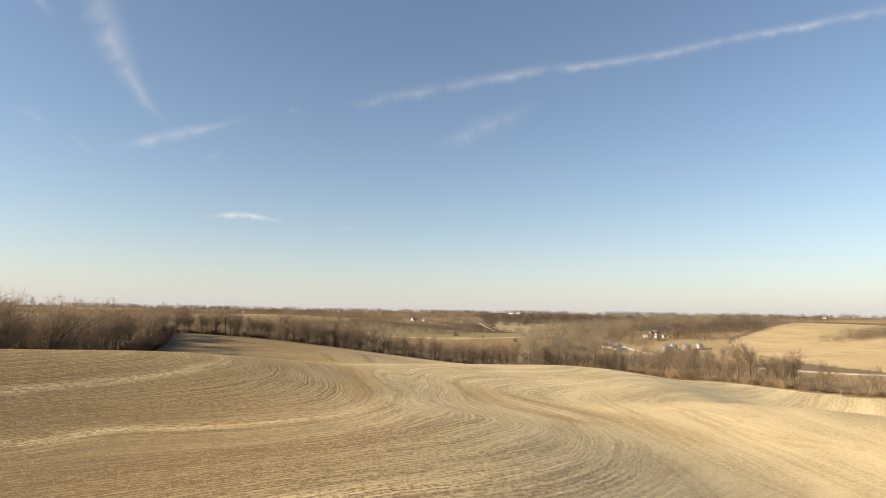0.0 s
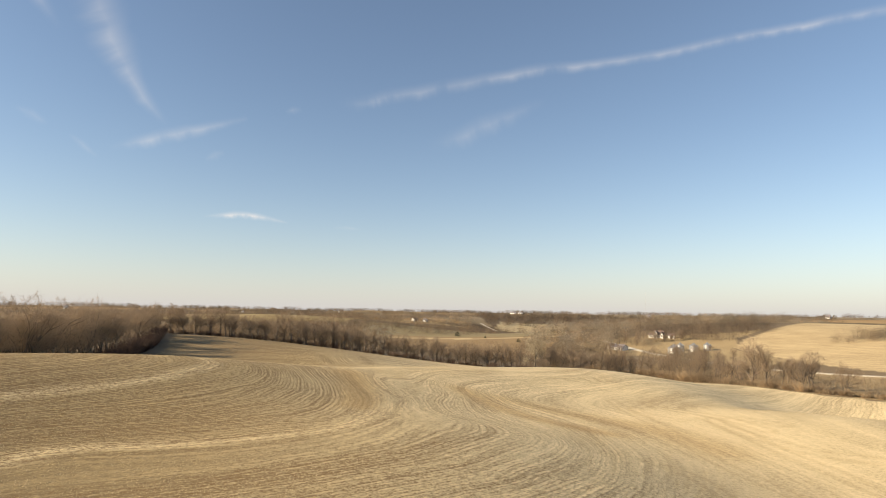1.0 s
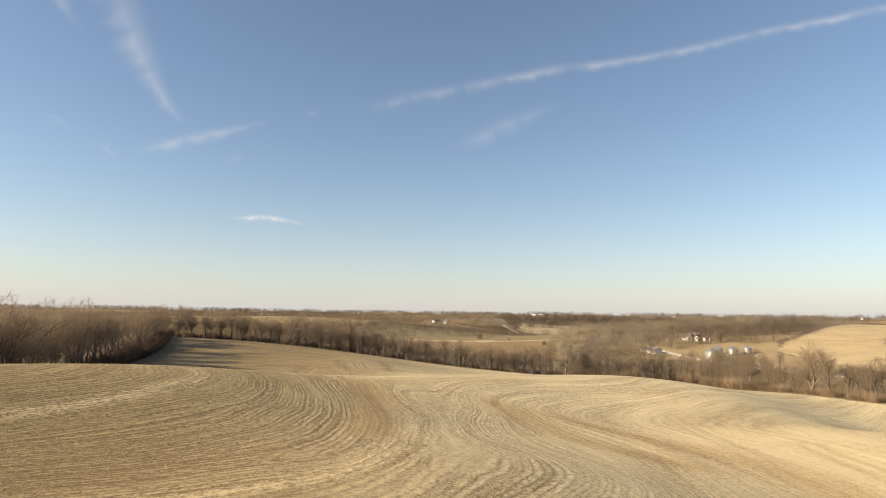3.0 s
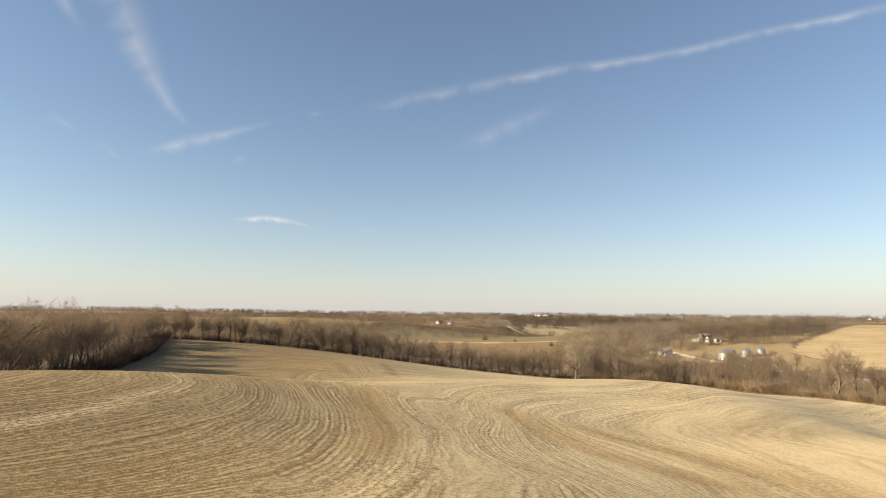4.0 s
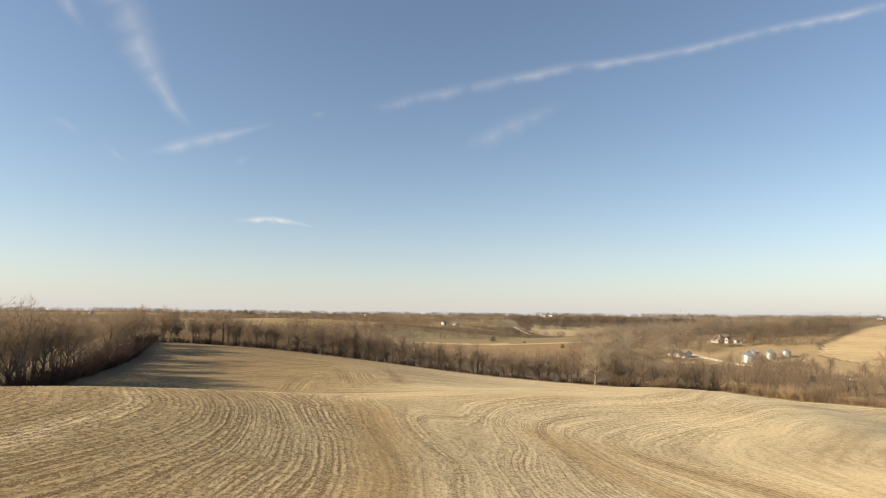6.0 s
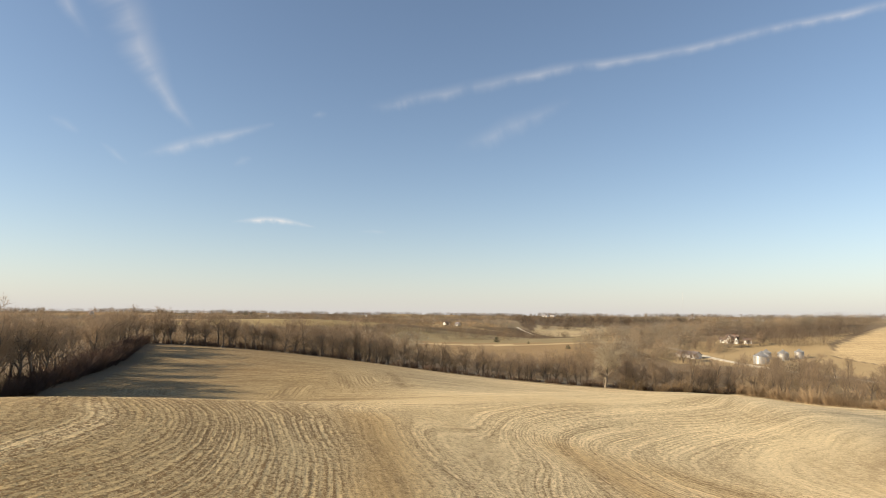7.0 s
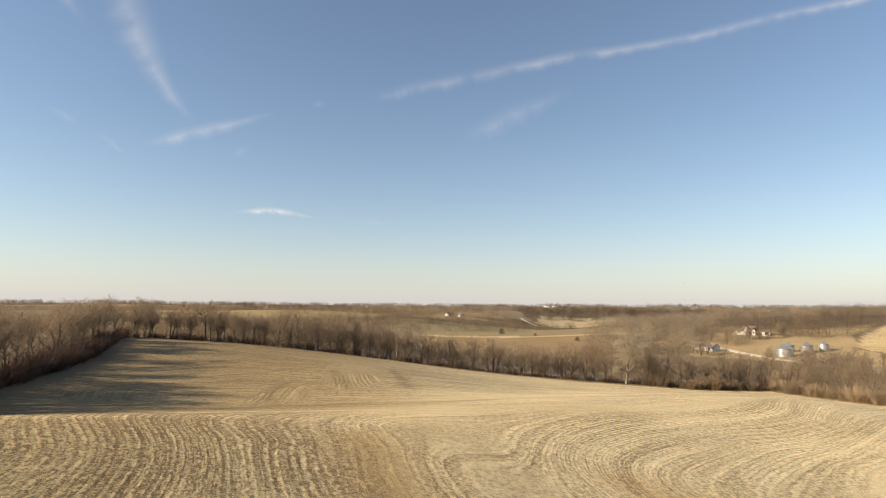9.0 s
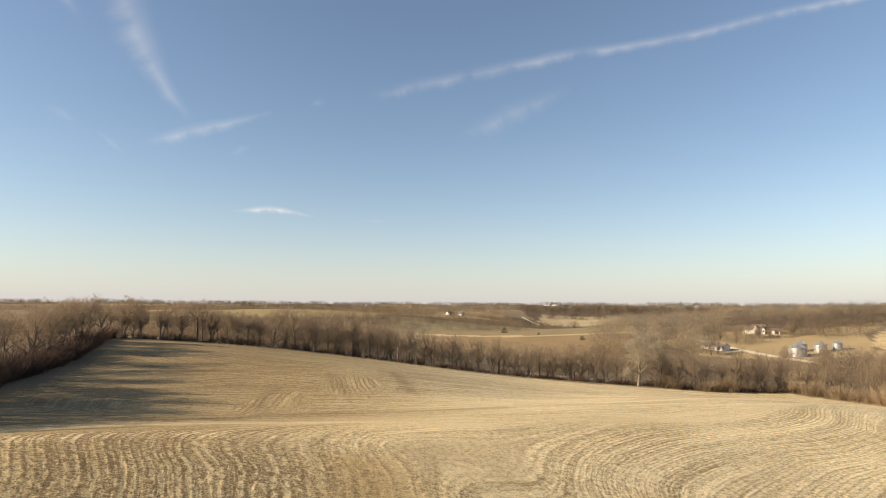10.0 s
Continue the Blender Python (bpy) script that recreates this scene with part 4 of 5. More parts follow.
wood("far_copse", [(-320, 1040), (-220, 1060), (-200, 1100), (-330, 1090)], 10, 10, 20, "leafless copse on the far slope", far_dark, 140, 1.0, 1.25)
wood("creek_bend_woods", [(90, 1090), (420, 1080), (620, 1180), (500, 1260), (150, 1180)], 15, 12, 21, "leafless woods on the far slope", far_grey, 140, 1.0, 1.25)
wood("ridge_woods", [(-60, 1150), (60, 1120), (80, 1180), (-50, 1210)], 12, 11, 22, "dark leafless woods on the far ridge", far_dark, 50, 1.0, 1.25)
# twig colour darkened to stand for the shaded side of the western hedgerow
shaded_twigs = material("shaded_brush_twigs", (0.095, 0.064, 0.048), 0.95, scale=0.3, vary=0.4, bump=0, per_tree=True, twiggy=True)
wood("western_brush", [(-83, 100), (-90, 145), (-100, 195), (-110, 222), (-124, 262), (-150, 262), (-128, 215), (-116, 190), (-106, 140), (-100, 100)], 3.3, 5.2, 26, "tangled brush under the western hedgerow trees, coloured dark as in shade", shaded_twigs, 90, 1.0, 0.6)
wood("western_foot_brush", [(-80, 100), (-82, 130), (-92, 172), (-97, 192), (-101, 190), (-94, 165), (-88, 130), (-86, 100)], 1.6, 2.6, 43, "low tangled brush along the foot of the western hedgerow, coloured dark as in shade", shaded_twigs, 70, 1.0, 0.5)
wood("northern_thicket", [(x, y + 0.5) for x, y in NORTH[1:]] + [(x, y + 8) for x, y in NORTH[:0:-1]], 2.6, 2.9, 36, "tangled brown brush under the northern hedgerow", wood_far, 110, 1.0, 0.5)
wood("western_slope_woods", [(-430, 470), (-240, 470), (-170, 520), (-200, 590), (-330, 640), (-470, 600)], 9, 6.5, 37, "brown brushy slope beyond the western thicket", wood_far, 90, 0.55, 1.0)
wood("western_bottom_woods", [(-112, 150), (-122, 215), (-148, 265), (-200, 300), (-260, 230), (-180, 140)], 8, 5.0, 27, "low leafless brush behind the western hedgerow", wood_far, 120, 0.5, 0.6)
wood("bin_grove", [(100, 318), (110, 344), (126, 352), (136, 344), (140, 320), (118, 306)], 4.8, 9.5, 28, "small bare trees in front of the grain bins", far_grey, 230, 1.0, 0.75)
grove_twigs = material("grove_twigs", (0.32, 0.24, 0.152), 0.95, scale=0.2, vary=0.3, bump=0, per_tree=True, twiggy=True)
wood("road_grove", [(98, 286), (116, 262), (128, 268), (132, 306), (142, 322), (128, 330), (106, 318)], 6.0, 9.0, 29, "tangled bare trees between field and farm road", grove_twigs, 240, 1.0, 0.5)
wood("verge_brush", [(128, 268), (120, 240), (150, 200), (186, 232), (164, 292), (142, 316)], 5.0, 5.2, 42, "low tan brush between field and farm road", grove_twigs, 150, 0.8, 0.5)
wood("drive_trees", [(123, 428), (128, 421), (152, 449), (144, 458), (126, 447)], 4.4, 8.0, 38, "bare trees beside the drive to the farmhouse", far_grey, 220, 1.0, 0.7)
wood("garden_trees", [(140, 446), (166, 446), (172, 452), (166, 456), (140, 452)], 3.0, 4.6, 30, "low bare bushes in front of the white farmhouse", far_dark, 120, 0.8, 0.8)
wood("shed_grove", [(86, 392), (104, 398), (108, 406), (98, 424), (112, 436), (128, 446), (118, 456), (90, 440)], 5.0, 8.0, 34, "bare trees crowding round the long shed", far_grey, 220, 1.0, 0.7)
rh = np.random.default_rng(61)
for k in range(22):
    a, d = radians(rh.uniform(-38, 2)), rh.uniform(560, 1350)
    cx, cy, long, turn = d * math.sin(a), d * math.cos(a), rh.uniform(60, 190), rh.normal(0, 0.35)
    u = rh.uniform(-1, 1, int(long / 1.6))
    hx, hy = cx + u * long * math.cos(turn) + rh.normal(0, 2, len(u)), cy + u * long * math.sin(turn) + rh.normal(0, 3, len(u)) + 18 * np.sin(u * 3 + k)
    grove("far_hedge", hx, hy, 5.0 + 2.5 * rh.random(), rh, "leafless hedge between far fields", wood_far if k % 2 else far_dark, 90, 1.5)
# tree lines on the far ridges, with gaps
rr = np.random.default_rng(33)
for k, (reach, high, count, gap, what) in enumerate(((1420, 8, 900, 0.9, "scattered leafless trees on a far ridge"), (1800, 9, 1900, 0.3, "leafless tree lines on a far ridge"), (2150, 10, 2200, 0.2, "leafless tree lines on the skyline"), (2400, 11, 2400, 0.0, "leafless tree lines on the skyline"))):
    a = np.radians(rr.uniform(-46, 44, count))
    clump = np.sin(a * 37 + k) + np.sin(a * 83 + 2 * k) + 0.6 * np.sin(a * 171 + k)
    a = a[clump > gap - 0.9]
    d = reach + 90 * np.sin(a * 9 + k) + 40 * np.sin(a * 31) + rr.normal(0, 25, len(a))
    grove("ridge_trees", d * np.sin(a), d * np.cos(a), high, rr, what, far_dark if k > 0 else wood_far, 30, 3.4)


def conifer(name, x, y, h, seed, label):
    """A dense dark cedar: short trunk and many drooping sprays."""
    r = random.Random(seed)
    v, f = [], []
    for _ in range(520):
        t = r.random() ** 1.3
        w = r.random() * 6.283
        rad = 0.62 * h * math.sqrt(max(0.0, 1 - (t * 1.12 - 0.12) ** 2)) * r.uniform(0.5, 1.05)
        c = Vector((math.cos(w) * rad, math.sin(w) * rad, h * (0.06 + 0.94 * t)))
        out = Vector((math.cos(w), math.sin(w), 0.25))
        s = Vector((-math.sin(w), math.cos(w), r.uniform(-0.4, 0.4))) * h * 0.045
        i = len(v)
        v.extend((tuple(c + s), tuple(c - s), tuple(c + out * h * 0.09 + Vector((0, 0, h * 0.03)))))
        f.append((i, i + 1, i + 2))
    root = new(name)
    root.matrix_basis = pose(x, y, at_ground(x, y))
    tv, tf = [], []
    tube(tv, tf, [Vector((0, 0, -0.3)), Vector((0, 0, h * 0.5)), Vector((0, 0, h * 0.9))], [h * 0.03, h * 0.02, h * 0.006], 6)
    part_of("trunk", mesh_of("trunk", tv, tf, True), bark, root)
    part_of("foliage", mesh_of("foliage", v, f), cedar_green, root)
    return tagged(root, label, "cedar")


for i, (x, y, h) in enumerate(((5, 533, 4.0), (51, 472, 2.8), (28, 512, 1.8), (-96, 610, 2.6))):
    conifer("cedar", x, y, h, 200 + i, "dark green cedar alone in the brown pasture")
conifer("spruce", -602, 1560, 11, 231, "dark evergreen on the far ridge")
conifer("spruce", -588, 1566, 9, 232, "dark evergreen on the far ridge")

# ---- the farmstead ----


def gable_walls(w, d, eave, ridge):
    """Walls of a gabled building, ridge along x, standing on z = 0 (footing below)."""
    bm = bmesh.new()
    q = [[bm.verts.new((x, y, z)) for x, y, z in ((sx, -d / 2, -1.2), (sx, d / 2, -1.2), (sx, d / 2, eave), (sx, 0, ridge), (sx, -d / 2, eave))] for sx in (-w / 2, w / 2)]
    bm.faces.new(q[0])
    bm.faces.new(q[1][::-1])
    for i in (0, 1, 4):
        j = (i + 1) % 5
        bm.faces.new((q[0][i], q[0][j], q[1][j], q[1][i]))
    bmesh.ops.recalc_face_normals(bm, faces=bm.faces)
    return bm


def gable_roof(w, d, eave, ridge, over=0.45, thick=0.18):
    """Two sloping slabs with overhang, meeting at the ridge."""
    bm = bmesh.new()
    slope = (ridge - eave) / (d / 2)
    prof = [(-d / 2 - over, eave - over * slope + 0.03), (0, ridge + 0.03), (d / 2 + over, eave - over * slope + 0.03)]
    ring = [(y, z) for y, z in prof] + [(y, z + thick) for y, z in prof[::-1]]
    ends = [[bm.verts.new((sx, y, z)) for y, z in ring] for sx in (-w / 2 - over, w / 2 + over)]
    for i in range(6):
        j = (i + 1) % 6
        bm.faces.new((ends[0][i], ends[0][j], ends[1][j], ends[1][i]))
    for e in ends:
        bm.faces.new((e[0], e[1], e[4], e[5]))
        bm.faces.new((e[1], e[2], e[3], e[4]))
    bmesh.ops.recalc_face_normals(bm, faces=bm.faces)
    return bm


def moved(bm, m):
    bmesh.ops.transform(bm, matrix=m, verts=bm.verts)
    return bm


def window_part(parent, x, y, z, w, h, m=None):
    """A framed window on a wall that faces -y, with a pane set in it."""
    f = box(bmesh.new(), x - w / 2 - 0.1, y - 0.06, z - 0.1, x + w / 2 + 0.1, y + 0.05, z + h + 0.1)
    p = box(bmesh.new(), x - w / 2, y - 0.08, z, x + w / 2, y - 0.02, z + h)
    if m:
        moved(f, m), moved(p, m)
    frame_ob = part("window", f, white_paint, parent)
    part("pane", p, glass, frame_ob, "dark glass pane")


def farmhouse(name, x, y, turn, label, scale=1.0, roof=brown_roof, full=True):
    root = new(name)
    part("wall", gable_walls(11, 8, 3.2, 7.6), white_paint, root)
    part("roof", gable_roof(11, 8, 3.2, 7.6), roof, root, "dark shingled roof")
    if full:
        for gx, gw, top in ((-2.6, 3.6, 7.4), (3.9, 2.2, 6.2)):
            m = pose(gx, -3.6, 0, 0, 0, 90)
            part("gable", moved(gable_walls(5.0, gw, 3.6, top), m), white_paint, root, "white front gable")
            part("gable_roof", moved(gable_roof(5.0, gw, 3.6, top, 0.3), m), roof, root, "dark shingled gable roof")
            window_part(root, gx, -6.12, 4.3, 0.8, 1.2)
            window_part(root, gx, -6.12, 1.0, 1.1, 1.5)
        part("wing", moved(gable_walls(6, 6, 2.7, 4.6), pose(-8.4, 0.5, 0)), white_paint, root)
        part("wing_roof", moved(gable_roof(6, 6, 2.7, 4.6), pose(-8.4, 0.5, 0)), roof, root)
        part("porch_roof", box(bmesh.new(), -0.6, -6.2, 2.7, 2.0, -4.0, 2.9), roof, root)
        part("porch_post", block(-0.5, -6.1, -1, -0.35, -5.95, 2.7), white_paint, root)
        part("porch_post", block(1.75, -6.1, -1, 1.9, -5.95, 2.7), white_paint, root)
        part("door", block(0.2, -4.06, 0, 1.15, -3.98, 2.05), dark_gap, root, "dark front door")
        window_part(root, -8.6, -2.5, 0.9, 1.2, 1.3)
        window_part(root, -10.2, -2.5, 0.9, 0.8, 1.3)
    else:
        for wx in (-3.4, 0.4, 3.6):
            window_part(root, wx, -4.0, 1.0, 1.0, 1.5)
    part("chimney", block(1.5, 0.3, 6.2, 2.2, 1.0, 8.7), brick_red, root, "red brick chimney")
    root.matrix_basis = pose(x, y, at_ground(x, y) + 0.3, 0, 0, turn) @ Matrix.Scale(scale, 4)
    return tagged(root, label, "house")


def shed(name, x, y, turn, w, d, eave, ridge, label, roof=metal_roof, doors=((0.0, 3.2, 2.4),), walls=white_paint):
    root = new(name)
    part("wall", gable_walls(w, d, eave, ridge), walls, root)
    part("roof", gable_roof(w, d, eave, ridge, 0.5, 0.12), roof, root, "weathered grey sheet-metal roof")
    n = int(w / 1.0)
    for i in range(n + 1):
        m = -w / 2 - 0.4 + i * (w + 0.8) / n
        for sy in (-1, 1):
            bm = bmesh.new()
            a = [(m - 0.03, sy * 0.05, ridge + 0.22), (m + 0.03, sy * 0.05, ridge + 0.22), (m + 0.03, sy * (d / 2 + 0.45), eave - 0.1), (m - 0.03, sy * (d / 2 + 0.45), eave - 0.1)]
            q = [bm.verts.new(p) for p in a] + [bm.verts.new((p[0], p[1], p[2] - 0.12)) for p in a]
            for g in ((0, 1, 2, 3), (4, 5, 6, 7), (0, 1, 5, 4), (1, 2, 6, 5), (2, 3, 7, 6), (3, 0, 4, 7)):
                bm.faces.new([q[c] for c in g])
            part("roof_seam", bm, roof, root)
    for dx, dw, dh in doors:
        part("door", block(dx - dw / 2, -d / 2 - 0.06, -0.2, dx + dw / 2, -d / 2 + 0.02, dh), dark_gap, root, "dark open doorway")
    root.matrix_basis = pose(x, y, at_ground(x, y) + 0.2, 0, 0, turn)
    return tagged(root, label, "shed")


def grain_bin(x, y, radius, eave, seed):
    """A corrugated steel bin: ringed wall, ribbed conical roof, cap, door and ladder."""
    root = new("grain_bin")
    top = eave + radius * 0.55
    bm = bmesh.new()
    n, rings = 40, int(eave / 0.42)
    rows = []
    for k in range(rings * 4 + 1):
        z = -0.6 + (eave + 0.6) * k / (rings * 4)
        q = radius + 0.035 * math.sin(k * math.pi / 2)
        rows.append([bm.verts.new((q * math.cos(2 * math.pi * i / n), q * math.sin(2 * math.pi * i / n), z)) for i in range(n)])
    for a, b in zip(rows[:-1], rows[1:]):
        for i in range(n):
            f = bm.faces.new((a[i], a[(i + 1) % n], b[(i + 1) % n], b[i]))
            f.smooth = True
    part("wall", bm, galvanised, root, "corrugated galvanised steel wall")
    bm = bmesh.new()
    ring_a = [bm.verts.new(((radius + 0.22) * math.cos(2 * math.pi * i / n), (radius + 0.22) * math.sin(2 * math.pi * i / n), eave - 0.06)) for i in range(n)]
    ring_b = [bm.verts.new((0.5 * math.cos(2 * math.pi * i / n), 0.5 * math.sin(2 * math.pi * i / n), top)) for i in range(n)]
    for i in range(n):
        bm.faces.new((ring_a[i], ring_a[(i + 1) % n], ring_b[(i + 1) % n], ring_b[i]))
    bm.faces.new(ring_b)
    part("roof", bm, galvanised, root, "conical galvanised steel roof")
    for i in range(0, n, 2):
        w = 2 * math.pi * i / n
        v, f = [], []
        tube(v, f, [Vector(((radius + 0.2) * math.cos(w), (radius + 0.2) * math.sin(w), eave)), Vector((0.5 * math.cos(w), 0.5 * math.sin(w), top + 0.04))], [0.05, 0.04], 4)
        part_of("roof_rib", mesh_of("roof_rib", v, f), galvanised, root)
    cap = bmesh.new()
    bmesh.ops.create_cone(cap, cap_ends=True, segments=20, radius1=0.7, radius2=0.3, depth=0.45, matrix=Matrix.Translation((0, 0, top + 0.2)))
    part("cap", cap, galvanised, root)
    side = -2.2
    m = Matrix.Rotation(side, 4, "Z")
    part("door", moved(block(radius - 0.02, -0.45, 0.4, radius + 0.12, 0.45, 1.9), m), galvanised, root, "steel hatch door")
    lad = bmesh.new()
    for sy in (-0.2, 0.2):
        box(lad, radius + 0.12, sy - 0.025, 0.3, radius + 0.17, sy + 0.025, eave + 0.3)
    for k in range(int(eave / 0.35)):
        box(lad, radius + 0.125, -0.2, 0.5 + 0.35 * k, radius + 0.16, 0.2, 0.53 + 0.35 * k)
    part("ladder", moved(lad, Matrix.Rotation(side + 0.5, 4, "Z")), galvanised, root)
    root.matrix_basis = pose(x, y, at_ground(x, y), 0, 0, seed * 20)
    return tagged(root, "round corrugated steel grain bin with a conical roof", "grain bin", "grain bins of the farm")


for i, (x, y, q, e) in enumerate(((139, 389, 3.9, 4.0), (155, 399, 2.8, 3.6), (165, 402, 2.3, 3.5), (148, 403, 2.4, 3.8))):
    grain_bin(x, y, q, e, i)
farmhouse("farmhouse", 156, 466, -27, "white farmhouse with two front gables and brown roof", 0.64)
shed("garage", 163.5, 461, -27, 4.4, 4.4, 2.0, 3.2, "small white garage with a dark doorway", brown_roof, ((0.5, 2.2, 1.9),))
shed("long_shed", 112, 419, -62, 13.5, 5.5, 1.8, 3.3, "long low white shed with weathered metal roof", metal_roof, ((4.4, 1.6, 1.7),))
farmhouse("far_house", -36, 829, -40, "white house among bare trees on the far slope", 0.55, grey_roof, False)
shed("far_shed", -50, 824, 52, 8, 5, 2.4, 4.2, "low pale shed beside the far house", grey_roof)
for x, y, turn, s in ((468, 1450, -55, 1.1), (-412, 1190, -50, 0.5), (-830, 1290, -45, 1.1), (1010, 1640, -60, 1.1)):
    farmhouse("far_farmhouse", x, y, turn, "small white farmhouse on the far ridge", s, grey_roof, False)
for x, y, turn, w in ((210, 2080, -55, 24), (236, 2090, -48, 16), (560, 1440, -50, 13), (590, 1446, -50, 9), (640, 1500, -58, 22)):
    shed("far_barn", x, y, turn, w, 8, 3.2, 5.2, "pale farm shed on the far ridge")


def silo(x, y, radius, h):
    root = new("silo")
    v, f = [], []
    pts = [Vector((0, 0, z)) for z in (-1, h * 0.5, h, h + radius * 0.5, h + radius * 0.75)]
    tube(v, f, pts, [radius, radius, radius, radius * 0.75, radius * 0.1], 20)
    part_of("shell", mesh_of("shell", v, f, True), white_paint, root)
    root.matrix_basis = pose(x, y, at_ground(x, y))
    return tagged(root, "white silo standing on the far ridge", "silo")


silo(-295, 1575, 1.9, 4.5)


def mast(x, y, h):
    root = new("radio_mast")
    legs = [Vector((math.cos(a) * 0.9, math.sin(a) * 0.9, 0)) for a in (0.3, 2.4, 4.5)]
    for q in legs:
        v, f = [], []
        tube(v, f, [q, q + Vector((0, 0, h))], [0.035, 0.035], 5)
        part_of("leg", mesh_of("leg", v, f), mast_steel, root)
    v, f = [], []
    for k in range(int(h / 3)):
        for i in range(3):
            tube(v, f, [legs[i] + Vector((0, 0, 3 * k)), legs[(i + 1) % 3] + Vector((0, 0, 3 * k + 3))], [0.03, 0.03], 3)
    part_of("lattice", mesh_of("lattice", v, f), mast_steel, root)
    root.matrix_basis = pose(x, y, at_ground(x, y))
    return tagged(root, "tall thin steel lattice radio mast on the horizon", "mast")


mast(830, 2600, 105)

# ---- streaks and wisps of ice cloud, very far off ----


def vapour(name, spine, widths, fades, mat, label, category):
    """A ribbon of cloud through directions (degrees east of north, degrees up), 4.7 km off."""
    line = curve_through([(a, b, 0) for a, b in spine], 10)[:, :2]
    t = np.linspace(0, 1, len(line))
    wid, fad = np.interp(t, np.linspace(0, 1, len(widths)), widths), np.interp(t, np.linspace(0, 1, len(fades)), fades)
    v, fade = [], []
    for i, (a, b) in enumerate(line):
        p, q = line[max(i - 1, 0)], line[min(i + 1, len(line) - 1)]
        d = q - p
        nx, ny = -d[1], d[0] * 1.0
        k = math.hypot(nx, ny)
        for s in (-0.5, -0.25, 0, 0.25, 0.5):
            az, el = radians(a + nx / k * wid[i] * s), radians(b + ny / k * wid[i] * s)
            v.append((-5 + 4700 * math.cos(el) * math.sin(az), 44 + 4700 * math.cos(el) * math.cos(az), 12 + 4700 * math.sin(el)))
            fade.append(fad[i])
    f = [(5 * i + j, 5 * i + j + 1, 5 * i + j + 6, 5 * i + j + 5) for i in range(len(line) - 1) for j in range(4)]
    me = mesh_of(name, v, f)
    uv = me.uv_layers.new(name="UVMap")
    long = float(np.hypot(*(line[-1] - line[0])))
    for loop in me.loops:
        i, j = divmod(loop.vertex_index, 5)
        uv.data[loop.index].uv = (t[i] * long / 2.2, j / 4)
    at = me.attributes.new("fade", "FLOAT", "POINT")
    at.data.foreach_set("value", np.array(fade, np.float32))
    me.materials.append(mat)
    ob = tagged(new(name, me), label, category, kind="structure")
    return ob


thin_vapour, dense_vapour, veil = vapour_material("contrail_ice", 0.42, 0.9), vapour_material("cloud_ice", 0.9, 1.6), vapour_material("veil_ice", 0.27, 0.9)
vapour("contrail", [(-11.5, 19.5), (-8.7, 19.9), (-6.5, 20.5), (-0.9, 21.5), (6.3, 22.7), (10.7, 23.0), (18.9, 23.3), (25.4, 23.7), (29.6, 23.7), (34.5, 23.6), (42, 23.2)], (1.6, 1.9, 1.9, 1.6, 1.3, 1.2, 1.2, 1.2), (0, 0.35, 0.55, 0.7, 0.8, 0.85, 0.8, 0.8), thin_vapour, "long thin white contrail across the blue sky", "contrail")
vapour("contrail", [(-35.4, 29), (-34.0, 26.8), (-32.6, 24.6), (-31.0, 21.6), (-29.3, 19.0), (-26.4, 15.7)], (5.6, 5.4, 5.0, 4.2, 2.4, 0.8), (0.6, 0.7, 0.8, 0.9, 0.8, 0.0), thin_vapour, "broad fading white contrail high in the sky", "contrail")
vapour("contrail", [(-38.5, 27), (-37.4, 25.3), (-36.9, 24.2), (-35.2, 22.0)], (2.4, 2.2, 2.0, 1.0), (0.6, 0.7, 0.5, 0.0), thin_vapour, "faint fading white contrail high in the sky", "contrail")
vapour("cloud_streak", [(-31, 13.4), (-28.0, 14.6), (-24.8, 15.7), (-19.8, 17.5)], (0.9, 1.7, 1.7, 0.7), (0, 0.8, 1, 0.1), thin_vapour, "thin white streak of high cloud", "cloud")
vapour("small_cloud", [(-23.2, 8.4), (-20.6, 8.75), (-18.6, 8.75), (-15.6, 8.3)], (0.4, 0.9, 0.9, 0.4), (0, 1, 1, 0), dense_vapour, "small bright white cloud low over the horizon", "cloud")
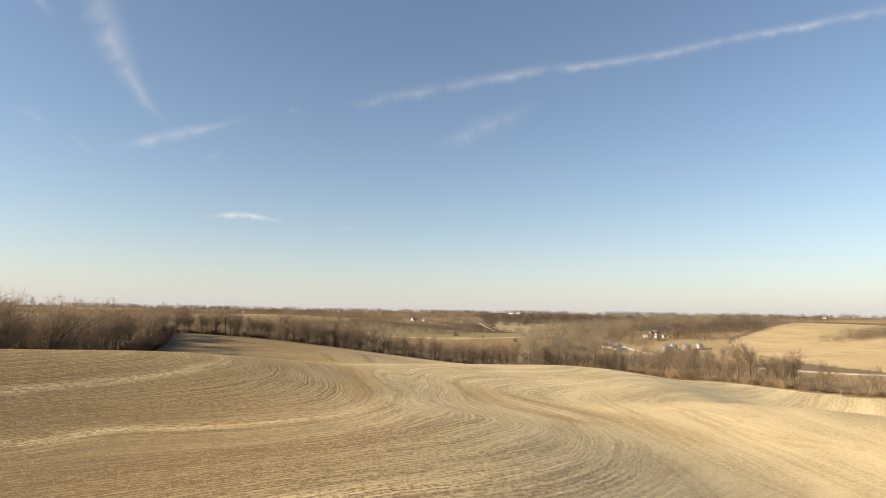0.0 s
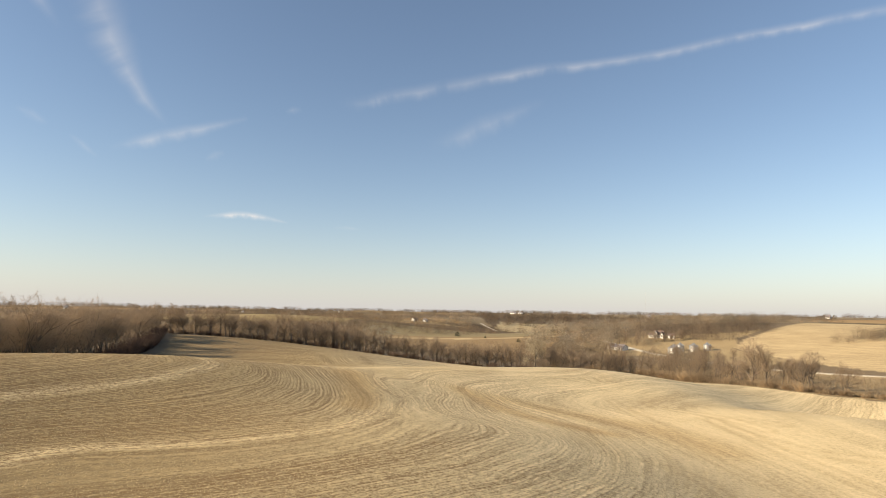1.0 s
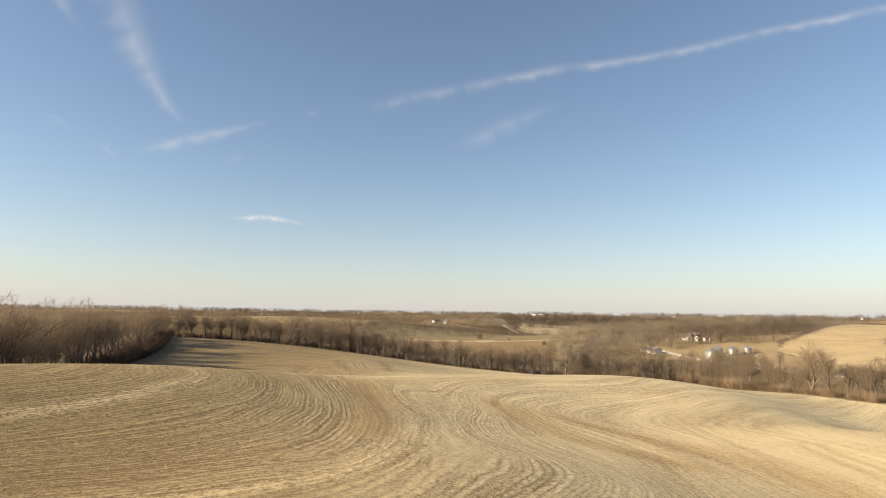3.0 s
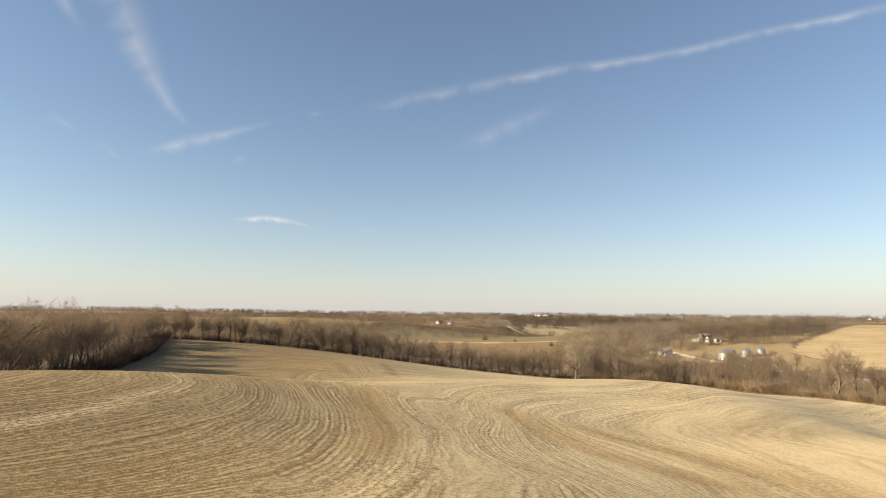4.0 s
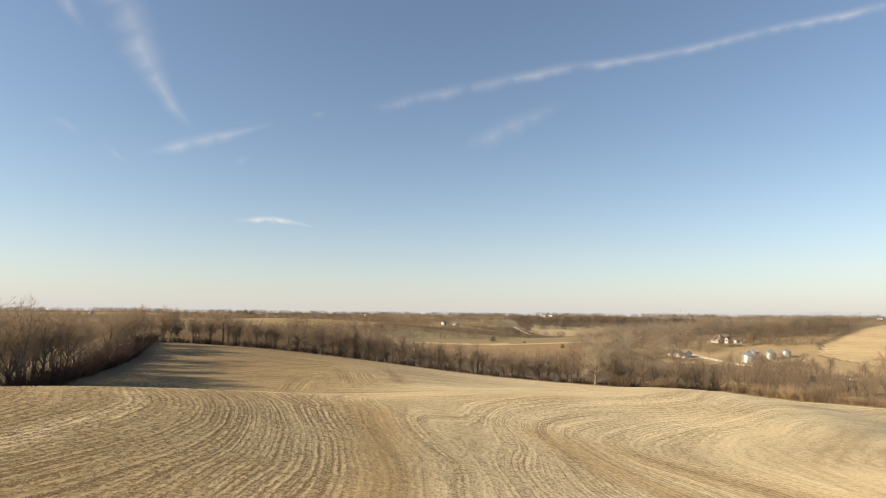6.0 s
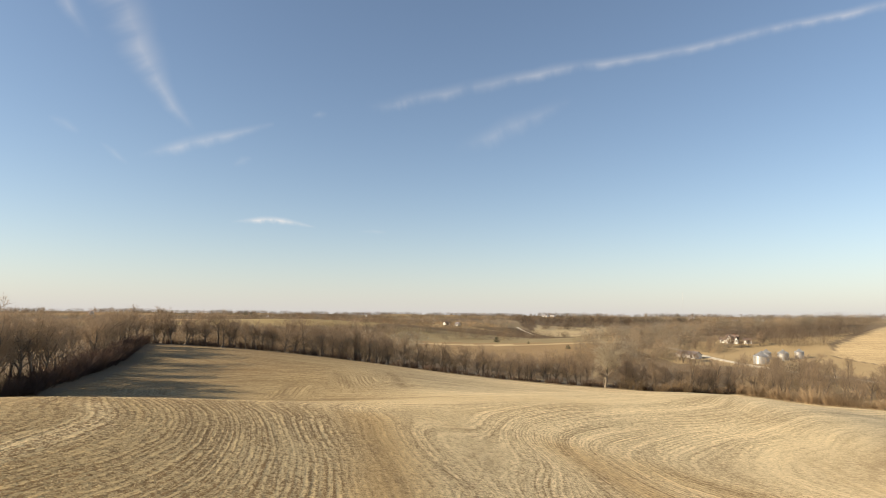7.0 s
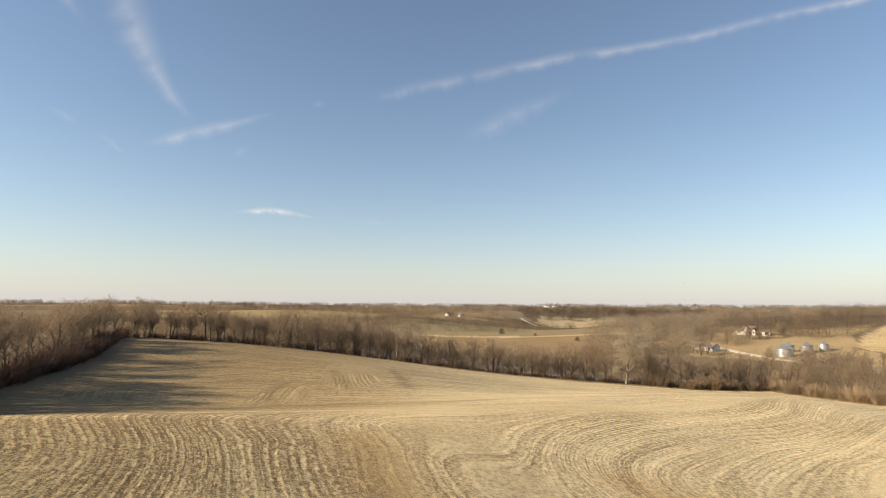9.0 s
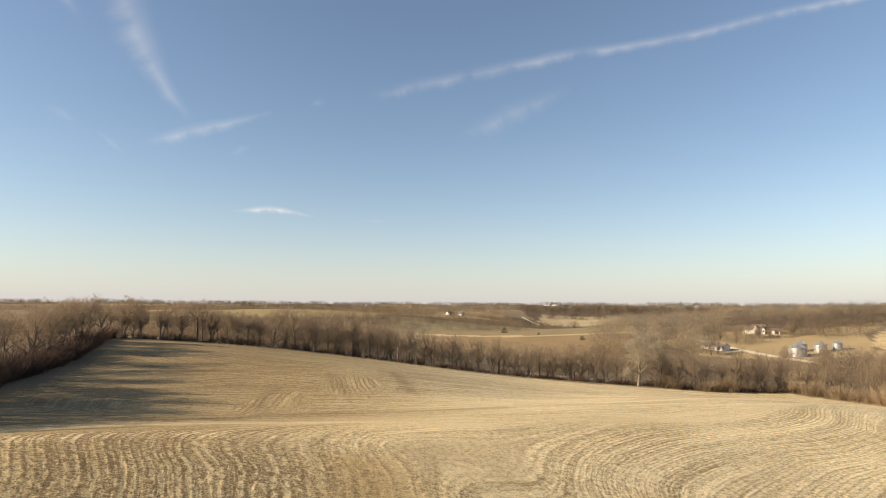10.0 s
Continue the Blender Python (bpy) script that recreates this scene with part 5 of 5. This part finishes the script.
for spine, w in (([(-9.2, 19.6), (-8.0, 19.8), (-7.0, 20.1)], 1.3), ([(-16.4, 18.4), (-15.6, 18.6), (-14.8, 18.7)], 1.0), ([(-37.8, 15.6), (-36.6, 15.2), (-35.4, 14.7)], 1.2), ([(-34, 14.2), (-33, 13.5), (-31.7, 12.6)], 0.9), ([(-23.3, 13.4), (-22.4, 13.9), (-21.6, 14.3)], 1.2), ([(-11.6, 8.0), (-10.2, 8.05), (-8.8, 8.0)], 0.6)):
    vapour("cloud_wisp", spine, (w * 0.6, w, w * 0.6), (0, 1, 0), veil, "faint wisp of white cloud", "cloud")
vapour("cloud_veil", [(-2.5, 15.8), (3.0, 17.9), (9, 20.2)], (2.2, 3.0, 1.4), (0, 0.9, 0), veil, "faint veil of thin white cloud", "cloud")

# ---- straw and stubble on the near field, dry grass along its edge ----


def blades_of(name, x, y, z, r, tall, width, lay, mat, label, category):
    n = len(x)
    w = r.random(n) * 2 * math.pi
    way = np.stack([np.cos(w) * lay, np.sin(w) * lay, 0.35 + 0.65 * r.random(n)], -1)
    way /= np.linalg.norm(way, axis=1)[:, None]
    side = np.stack([-np.sin(w), np.cos(w), np.zeros(n)], -1) * (width * (0.6 + 0.8 * r.random(n)))[:, None]
    foot = np.stack([x, y, z - 0.02], -1)
    tip = foot + way * (tall * (0.5 + r.random(n)))[:, None]
    v = np.stack([foot + side, foot - side, tip], 1).reshape(-1, 3)
    me = bpy.data.meshes.new(name)
    me.from_pydata(v.tolist(), [], np.arange(3 * n).reshape(-1, 3).tolist())
    me.materials.append(mat)
    return tagged(new(name, me), label, category, kind="stuff")


rs = np.random.default_rng(12)
n = 330000
far = 22 + 150 * rs.random(n) ** 0.8
turn = np.radians(rs.uniform(-42, 40, n))
x, y = far * np.sin(turn), far * np.cos(turn)
row = row_of(x, y)
keep = inside(x, y, FIELD) & (np.abs((row / 0.76) % 1 - 0.5) < 0.24 + 0.2 * rs.random(n))
x, y = x[keep], y[keep]
blades_of("stubble", x, y, ground_z(x, y), rs, 0.16, 0.022, 0.9, straw_blade, "short straw-coloured crop stubble in rows", "stubble")
edge = along(FIELD[5:18], 0.16, random.Random(8), 1.6)
ex, ey = np.array([q[0] for q in edge]), np.array([q[1] for q in edge])
ex, ey = np.repeat(ex, 6) + rs.normal(0, 0.7, 6 * len(ex)), np.repeat(ey, 6) + rs.normal(0, 0.7, 6 * len(ey))
blades_of("field_edge_grass", ex, ey, ground_z(ex, ey), rs, 0.45, 0.025, 0.5, grass_blade, "tall dry grass along the edge of the field", "grass")
